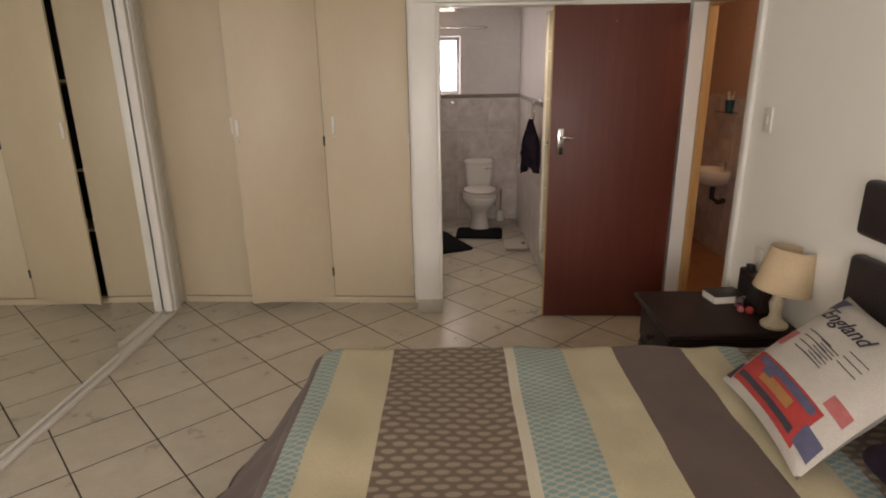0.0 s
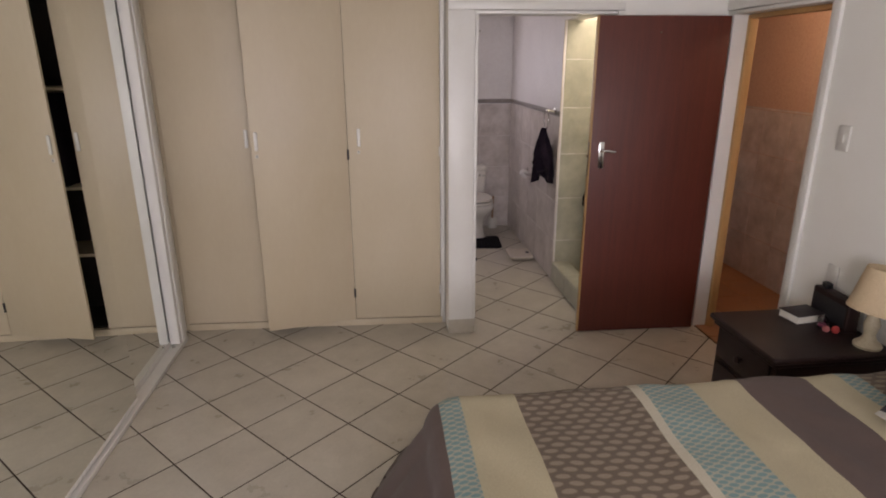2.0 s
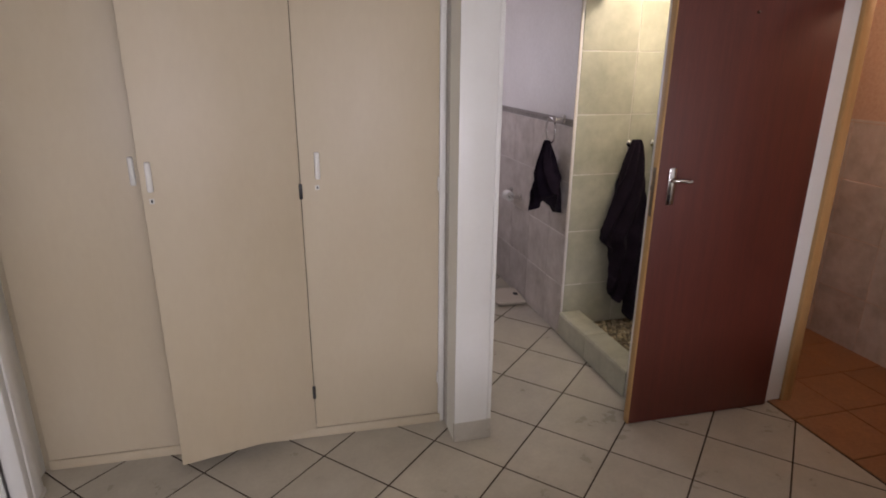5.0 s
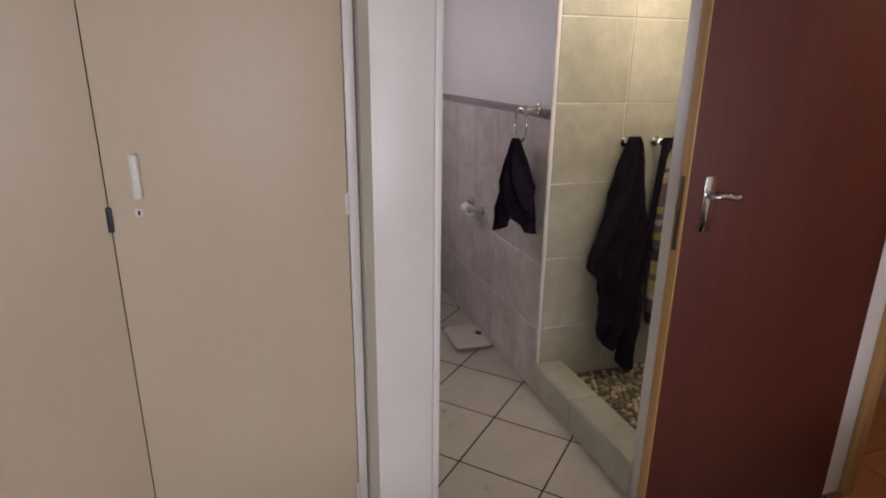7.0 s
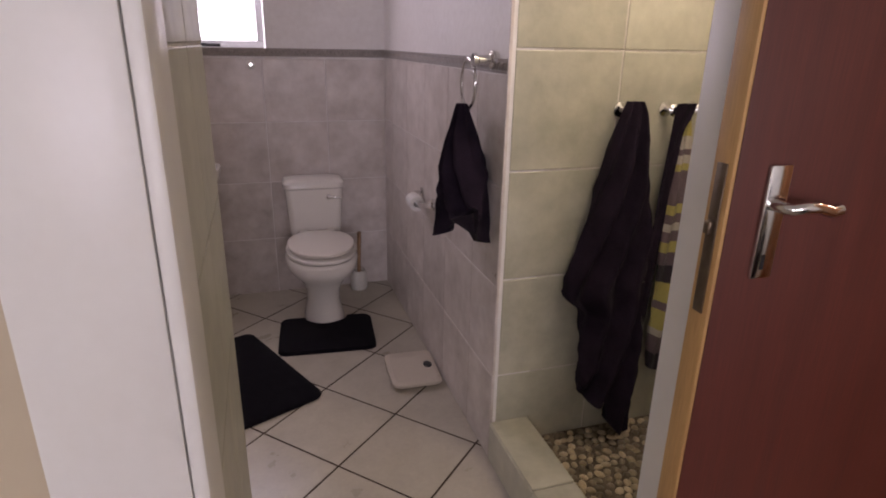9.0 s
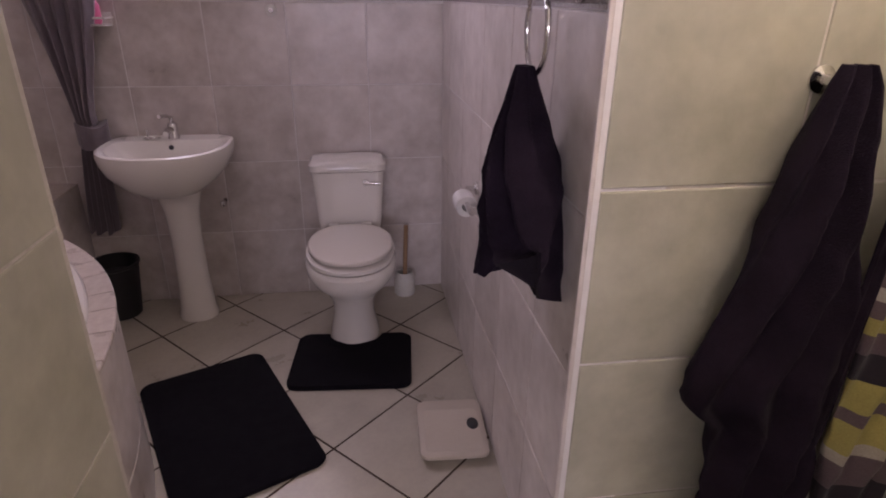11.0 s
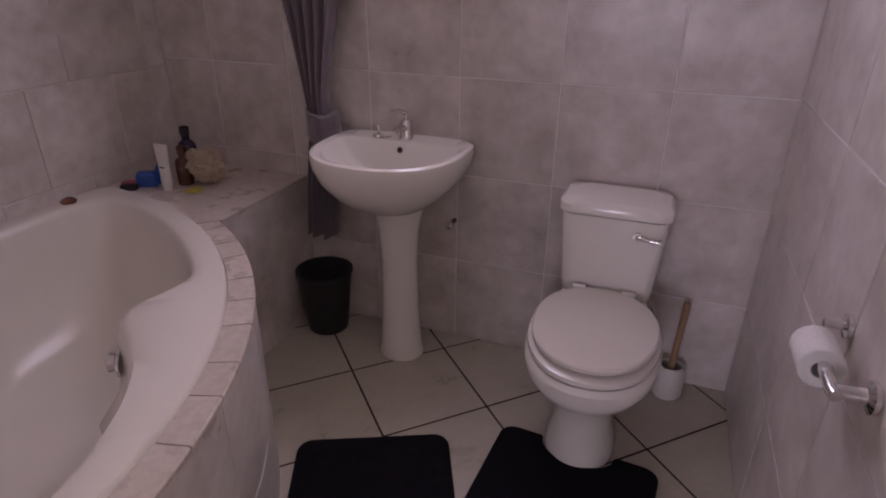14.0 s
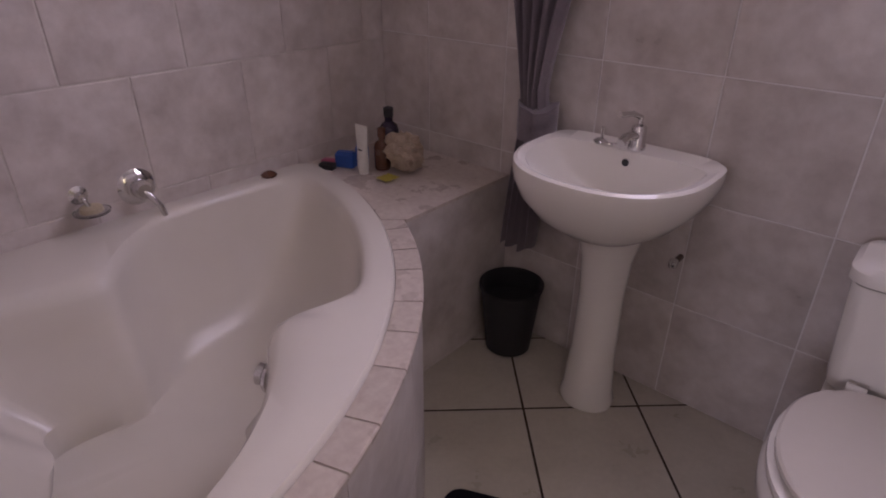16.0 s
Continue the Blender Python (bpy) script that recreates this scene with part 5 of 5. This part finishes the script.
hanging("hand_towel", edges_of([(1.262, 4.825, 4.87), (1.24, 4.815, 4.878), (1.18, 4.785, 4.892), (1.08, 4.735, 4.915), (0.98, 4.69, 4.945), (0.90, 4.665, 4.972), (0.845, 4.66, 4.985)], 0.642, 30), M_TOWEL, "dark plum hand towel hanging from the ring", "towel", 6, 0.07, hem=two_lobes)
hook_xs = (1.107, 1.275, 1.373)
for x in hook_xs:
    h = thing("robe_hook", (x, 4.655, 1.258), "round chrome robe hook on the shower tiles", "hook", "shower hooks")
    m = part("rose", lathe([(0.024, 0), (0.024, 0.006), (0.01, 0.012), (0.009, 0.04)], 22), M_CHROME, h)
    m.matrix_local = pose(0, 0, 0, 90, 0, 0)
    m = part("knob", lathe([(0.009, 0.038), (0.018, 0.042), (0.02, 0.05), (0.012, 0.057)], 22), M_CHROME, h)
    m.matrix_local = pose(0, 0, 0, 90, 0, 0)
hanging("bath_towel", edges_of([(1.288, 1.085, 1.145), (1.26, 1.072, 1.16), (1.17, 1.045, 1.178), (1.07, 1.02, 1.195), (0.90, 0.975, 1.215), (0.72, 0.918, 1.228), (0.665, 0.916, 1.230), (0.60, 0.982, 1.232), (0.40, 0.995, 1.232), (0.12, 1.0, 1.225)], 4.59, 70, 4.555), M_TOWEL, "dark bath towel hanging from a shower hook", "towel", 5, 0.05, along="x", hem=long_tail)
striped = hanging("striped_towel", spine_of(1.275, 0.33, [1.295, 1.30, 1.315, 1.335, 1.35, 1.365, 1.37, 1.375, 1.38], [0.022, 0.04, 0.052, 0.064, 0.074, 0.082, 0.088, 0.09, 0.085], 4.585, 60), M_STRIPED, "yellow and mauve striped towel on a shower hook", "towel", 4, 0.035, uv=True, along="x")
hanging("reverse_fold", edges_of([(1.282, 1.255, 1.325), (1.25, 1.25, 1.318), (1.20, 1.245, 1.29), (1.0, 1.232, 1.272), (0.75, 1.222, 1.262), (0.55, 1.225, 1.25)], 4.568, 30), M_TOWEL, "dark folded-over edge", "", 3, 0.03, along="x", phase=2.0, parent=striped)

rh = thing("toilet_roll_holder", (WX, 5.50, 0.775), "chrome toilet roll holder on the wall", "roll holder")
m = part("mount", lathe([(0.026, 0), (0.026, 0.008), (0.013, 0.014), (0.012, 0.055)], 22), M_CHROME, rh)
m.matrix_local = pose(0, -0.09, -0.005, 0, -90, 0)
part("arm", tube([(-0.055, -0.105, -0.005), (-0.057, -0.09, -0.005), (-0.057, 0.075, -0.005)], 0.0105, 12), M_CHROME, rh)
m = part("mount", lathe([(0.022, 0), (0.022, 0.008), (0.009, 0.012), (0.008, 0.04)], 20), M_CHROME, rh)
m.matrix_local = pose(0, 0.09, 0.012, 0, -90, 0)
bm = bmesh.new()
loft([[(r * math.cos(t), y, r * math.sin(t)) for t in [2 * math.pi * i / 36 for i in range(36)]] for r, y in ((0.016, -0.042), (0.033, -0.042), (0.035, -0.040), (0.035, 0.040), (0.033, 0.042), (0.016, 0.042), (0.016, -0.042))], (False, False), bm)
single("toilet_roll", bm, M_PAPERROLL, (0.658, 5.515, 0.762), "white toilet paper roll on its holder", "toilet roll")

# ---- shower ----
curb = structure("shower_curb", box(0.722, 0.857, 3.845, 4.655, 0, 0.148), M_WGROUT, "tiled shower curb", "curb")
for y0, y1 in ((3.846, 4.296), (4.30, 4.654)):
    part("curb_tile", box(0.716, 0.862, y0, y1, 0.148, 0.158, 0.003, 1), M_STILE, curb, smooth=False)
    part("curb_tile", box(0.714, 0.722, y0, y1, 0.002, 0.1475, 0.002, 1), M_STILE, curb, smooth=False)
shf = structure("shower_floor", box(0.862, 1.50, 3.845, 4.667, 0.0, 0.06), M_PEBG, "pebbled shower floor", "floor")
peb = bmesh.new()
rnd = random.Random(4)
for i in range(19):
    for j in range(25):
        x, y = 0.878 + 0.033 * i + 0.016 * (j % 2) + rnd.uniform(-0.006, 0.006), 3.862 + 0.032 * j + rnd.uniform(-0.006, 0.006)
        if x < 1.478 and y < 4.645:
            bmesh.ops.create_icosphere(peb, subdivisions=2, radius=1, matrix=pose(x, y, 0.061, rnd.uniform(-12, 12), rnd.uniform(-12, 12), rnd.uniform(0, 180)) @ Matrix.Diagonal((rnd.uniform(0.013, 0.021), rnd.uniform(0.010, 0.015), 0.010, 1)))
pb = part("pebbles", peb, M_PEB, shf, "brown and cream pebbles")
pb["kind"] = "stuff"
sl = thing("shower_lamp", (1.08, 4.12, TOP), "round lit ceiling lamp over the shower", "lamp")
part("base", lathe([(0.09, -0.02), (0.09, 0.0)], 28), M_PLAST, sl)
gl = part("glass", lathe([(0.02, -0.10), (0.06, -0.09), (0.082, -0.05), (0.085, -0.0205)], 28), M_LAMPON, sl, "lit opal glass")

# ---- passage: wash basin, shelf ----
pbz = thing("hand_basin", (2.41, 4.97, 0.66), "small white hand basin on the passage wall", "basin", turn=-90)
part("bowl", loft([[(x, min(y, -0.002), z) for x, y, z in oval(0, -0.14, z, a, a * 0.95, 0.138, 40, 2.4)] for z, a in ((0.0, 0.08), (0.04, 0.15), (0.10, 0.185), (0.135, 0.19), (0.14, 0.18), (0.10, 0.15), (0.06, 0.09))]), M_CERAM, pbz)
part("tap", tube([(0, -0.03, 0.13), (0, -0.03, 0.19), (0, -0.05, 0.205), (0, -0.10, 0.19)], 0.011), M_CHROME, pbz)
part("trap", tube([(0, -0.12, 0.0), (0, -0.12, -0.12), (0, -0.06, -0.16), (0, 0.0, -0.14)], 0.022), M_BLACK, pbz, "dark waste pipe")
shl = thing("glass_shelf", (2.418, 5.05, 1.28), "small glass shelf on the tiled passage wall", "shelf")
part("shelf", box(-0.10, 0.0, -0.13, 0.13, 0.0, 0.006, 0.002), M_JAR, shl)
part("bracket", tube([(0, 0.11, -0.004), (-0.09, 0.11, -0.004)], 0.005), M_CHROME, shl)
part("bracket", tube([(0, -0.11, -0.004), (-0.09, -0.11, -0.004)], 0.005), M_CHROME, shl)
mug = thing("tooth_mug", (2.37, 5.02, 1.2865), "dark teal mug with toothbrushes on the shelf", "mug")
part("cup", lathe([(0.03, 0), (0.038, 0.10), (0.034, 0.10), (0.027, 0.006)], 24), M_TEAL, mug)
for k, (dx, dy) in enumerate(((0.012, -0.02), (-0.012, 0.016), (0.0, 0.02))):
    part("toothbrush", tube([(0, 0, 0.01), (dx, dy, 0.12), (dx * 1.4, dy * 1.5, 0.17)], 0.004, 8), M_PLAST, mug)
fr = thing("passage_door_frame", (2.43, 3.50, 0), "varnished door frame further along the passage", "door frame")
fr["kind"] = "structure"
part("jamb", box(-0.03, 0.0, 0.10, 0.16, 0, 2.04, 0.004), M_PINE, fr)
part("jamb", box(-0.03, 0.0, -0.75, -0.69, 0, 2.04, 0.004), M_PINE, fr)
part("head", box(-0.03, 0.0, -0.75, 0.16, 2.04, 2.10, 0.004), M_PINE, fr)
part("door_panel", box(-0.012, 0.0, -0.69, 0.10, 0.01, 2.04, 0.002), M_PINE, fr, "varnished door")
part("lock_plate", box(-0.036, -0.03, 0.115, 0.145, 1.08, 1.22, 0.002), M_BLACK, fr, "dark lock plate")
# unseen fitting, added to go with the passage's warm fill
pl2 = thing("added_passage_lamp", (2.0, 3.6, TOP), "unseen warm ceiling lamp added to light the passage", "lamp")
part("base", lathe([(0.08, -0.02), (0.08, 0.0)], 24), M_PLAST, pl2)
part("glass", lathe([(0.02, -0.11), (0.07, -0.09), (0.085, -0.05), (0.08, -0.0205)], 24), M_LAMPON, pl2, "glowing glass of the added lamp")

# ---- wall tiles and border ----
TILES = {}


def tile_mesh(w, h, d=0.008, e=0.0024):
    key = (round(w, 3), round(h, 3), d)
    if key not in TILES:
        a, b = w / 2, h / 2
        v = [(-a, 0, -b), (a, 0, -b), (a, 0, b), (-a, 0, b), (-a, -d + e / 2, -b), (a, -d + e / 2, -b), (a, -d + e / 2, b), (-a, -d + e / 2, b),
             (-a + e, -d, -b + e), (a - e, -d, -b + e), (a - e, -d, b - e), (-a + e, -d, b - e)]
        fs = [(8, 9, 10, 11)] + [(i, (i + 1) % 4, 4 + (i + 1) % 4, 4 + i) for i in range(4)] + [(4 + i, 4 + (i + 1) % 4, 8 + (i + 1) % 4, 8 + i) for i in range(4)]
        me = bpy.data.meshes.new("tile")
        me.from_pydata(v, [], fs)
        me.update()
        TILES[key] = me
    return TILES[key]


def wall_tiles(parent, ox, oy, turn, length, z0, z1, w, h, material, u_first=0.0, z_first=0.0, gap=0.004, skip=None, stagger=0.0):
    """Tiles over a wall whose face starts at (ox, oy) and runs 'length' in its own x; turn: heading of that x."""
    c, s = math.cos(radians(turn)), math.sin(radians(turn))
    z, row = z_first, 0
    while z < z1 - 0.01:
        us, u = [], u_first - 2 * w + stagger * (row % 2)
        while u < length:
            if min(u + w, length) - max(u, 0) > 0.015:
                us.append((max(u, 0), min(u + w, length)))
            u += w
        za, zb = max(z, z0), min(z + h, z1)
        if zb - za > 0.015:
            for a, b in us:
                if skip and skip(a, b, za, zb):
                    continue
                me = tile_mesh(b - a - gap, zb - za - gap)
                if not me.materials:
                    me.materials.append(material)
                elif me.materials[0] != material:
                    me = me.copy()
                    me.materials[0] = material
                    TILES[(round(b - a - gap, 3), round(zb - za - gap, 3), 0.008)] = me
                ob = new("tile", me)
                um = (a + b) / 2
                ob.matrix_world = pose(ox + c * um, oy + s * um, (za + zb) / 2, rnd.uniform(-0.12, 0.12), 0, turn + rnd.uniform(-0.12, 0.12))
                ob.parent = parent
        z += h
        row += 1


wall_tiles(wall_north, -1.545, YB + 0.008, 0, 2.265, 0.0, 1.362, 0.336, 0.3385, M_WTILE, 0.247)
wall_tiles(wall_toilet, 0.7245, YB, -90, YB - 4.662, 0.0, 1.362, 0.336, 0.3405, M_WTILE, 0.2)
wall_tiles(wall_tub, -1.537, 4.59, 90, YB - 4.59, 0.0, TOP, 0.336, 0.329, M_WTILE, 0.245, stagger=0.165)
wall_tiles(wall_part, -0.1175, 3.855, 90, 0.725, 0.0, TOP, 0.363, 0.363, M_STILE, 0.36, -0.017, 0.006)
wall_tiles(wall_part, -0.1255, 4.588, 180, 1.41, 0.0, TOP, 0.336, 0.3405, M_WTILE, 0.1)
wall_tiles(wall_sh, 0.735, 4.662, 0, 0.765, 0.0, 2.08, 0.363, 0.363, M_STILE, 0.363, -0.017, 0.006)
wall_tiles(wall_she, 1.492, 4.66, -90, 0.81, 0.0, 2.45, 0.363, 0.363, M_STILE, 0.3, -0.017, 0.006)
wall_tiles(wall_pass, 2.422, 5.6, -90, 1.92, 0.0, 1.42, 0.336, 0.35, M_WTILE, 0.3)


def border(parent, x, y, turn, length, label):
    """A relief strip of diamonds between two thin ribs."""
    bm = box(0, length, -0.010, 0, 1.364, 1.406, 0.002)
    add_box(bm, 0, length, -0.014, -0.010, 1.364, 1.371)
    add_box(bm, 0, length, -0.014, -0.010, 1.400, 1.406)
    u = 0.02
    while u < length - 0.02:
        for dz in (-1, 1):
            v = [bm.verts.new(p) for p in ((u - 0.018, -0.0105, 1.385 - dz * 0.012), (u + 0.018, -0.0105, 1.385 - dz * 0.012), (u, -0.0105, 1.385 + dz * 0.012), (u, -0.0145, 1.385 - dz * 0.004))]
            for i in range(3):
                bm.faces.new((v[i], v[(i + 1) % 3], v[3]))
            u += 0.021
    ob = part("border_tile", bm, M_BORDER, parent, label, smooth=False)
    ob.matrix_world = pose(x, y, 0, 0, 0, turn)


border(wall_north, -1.54, YB + 0.006, 0, 2.27, "grey relief border strip")
border(wall_toilet, 0.727, YB - 0.002, -90, YB - 4.664, "grey relief border strip")
bm = box(0.7135, 0.7235, 4.6495, 4.66, 0.158, 2.08, 0.002)
tagged(part("trim", bm, M_WTILE), "pale corner trim at the shower opening", "trim", kind="structure")

# ---- floor tiles, laid on the diagonal ----
PITCH = 0.3685
HEAD = 45.0 - 1.5
c, s = math.cos(radians(HEAD)), math.sin(radians(HEAD))


def clip(poly, axis, limit, keep_less):
    out = []
    for i, p in enumerate(poly):
        q = poly[(i + 1) % len(poly)]
        ip, iq = (p[axis] <= limit) == keep_less, (q[axis] <= limit) == keep_less
        if ip:
            out.append(p)
        if ip != iq:
            t = (limit - p[axis]) / (q[axis] - p[axis])
            out.append((p[0] + t * (q[0] - p[0]), p[1] + t * (q[1] - p[1])))
    return out


FT = bpy.data.meshes.new("floor_tile")
a = PITCH / 2 - 0.0038
FT.from_pydata([(-a, -a, -0.006), (a, -a, -0.006), (a, a, -0.006), (-a, a, -0.006), (-a, -a, -0.001), (a, -a, -0.001), (a, a, -0.001), (-a, a, -0.001),
                (-a + 0.002, -a + 0.002, 0), (a - 0.002, -a + 0.002, 0), (a - 0.002, a - 0.002, 0), (-a + 0.002, a - 0.002, 0)], [],
               [(8, 9, 10, 11)] + [(i, (i + 1) % 4, 4 + (i + 1) % 4, 4 + i) for i in range(4)] + [(4 + i, 4 + (i + 1) % 4, 8 + (i + 1) % 4, 8 + i) for i in range(4)])
FT.materials.append(M_TILE)
FX, FY = 0.14, 3.20
for i in range(-22, 23):
    for j in range(-22, 23):
        u, v = (i + 0.5) * PITCH, (j + 0.5) * PITCH
        x, y = FX + u * c - v * s, FY + u * s + v * c
        if not (-2.45 < x < 1.75 and Y0 - 0.25 < y < YB + 0.25) or (x < -1.75 and y > 4.5) or (x > 1.0 and y > 4.1) or x < -1.2 and y > 4.2:
            continue
        corners = [(x + (p * c - q * s), y + (p * s + q * c)) for p, q in ((-a, -a), (a, -a), (a, a), (-a, a))]
        cut = corners
        for axis, limit, less in ((0, -2.2, False), (0, 1.452, True), (1, Y0, False), (1, YB + 0.005, True)):
            cut = clip(cut, axis, limit, less) if len(cut) > 2 else cut
        if len(cut) < 3:
            continue
        if cut == corners:
            ob = new("floor_tile", FT)
            ob.matrix_world = pose(x, y, 0, rnd.uniform(-0.06, 0.06), rnd.uniform(-0.06, 0.06), HEAD)
        else:
            n = len(cut)
            me = bpy.data.meshes.new("floor_tile")
            me.from_pydata([(px - x, py - y, -0.006) for px, py in cut] + [(px - x, py - y, 0) for px, py in cut], [], [tuple(range(n, 2 * n))] + [(k, (k + 1) % n, n + (k + 1) % n, n + k) for k in range(n)])
            me.materials.append(M_TILE)
            ob = new("floor_tile", me)
            ob.matrix_world = pose(x, y, 0)
        ob.parent = floor
PT = bpy.data.meshes.new("floor_tile")
PT.from_pydata([(-0.162, -0.162, 0), (0.162, -0.162, 0), (0.162, 0.162, 0), (-0.162, 0.162, 0), (-0.16, -0.16, 0.005), (0.16, -0.16, 0.005), (0.16, 0.16, 0.005), (-0.16, 0.16, 0.005)], [],
               [(4, 5, 6, 7)] + [(i, (i + 1) % 4, 4 + (i + 1) % 4, 4 + i) for i in range(4)])
PT.materials.append(M_TERRA)
for i in range(3):
    for j in range(10):
        x, y = XR + 0.17 + 0.329 * i, 2.45 + 0.165 + 0.329 * j
        if x < 2.43 and y < 5.6:
            ob = new("floor_tile", PT)
            ob.location = (x, y, 0.003)
            ob.parent = floor_pass
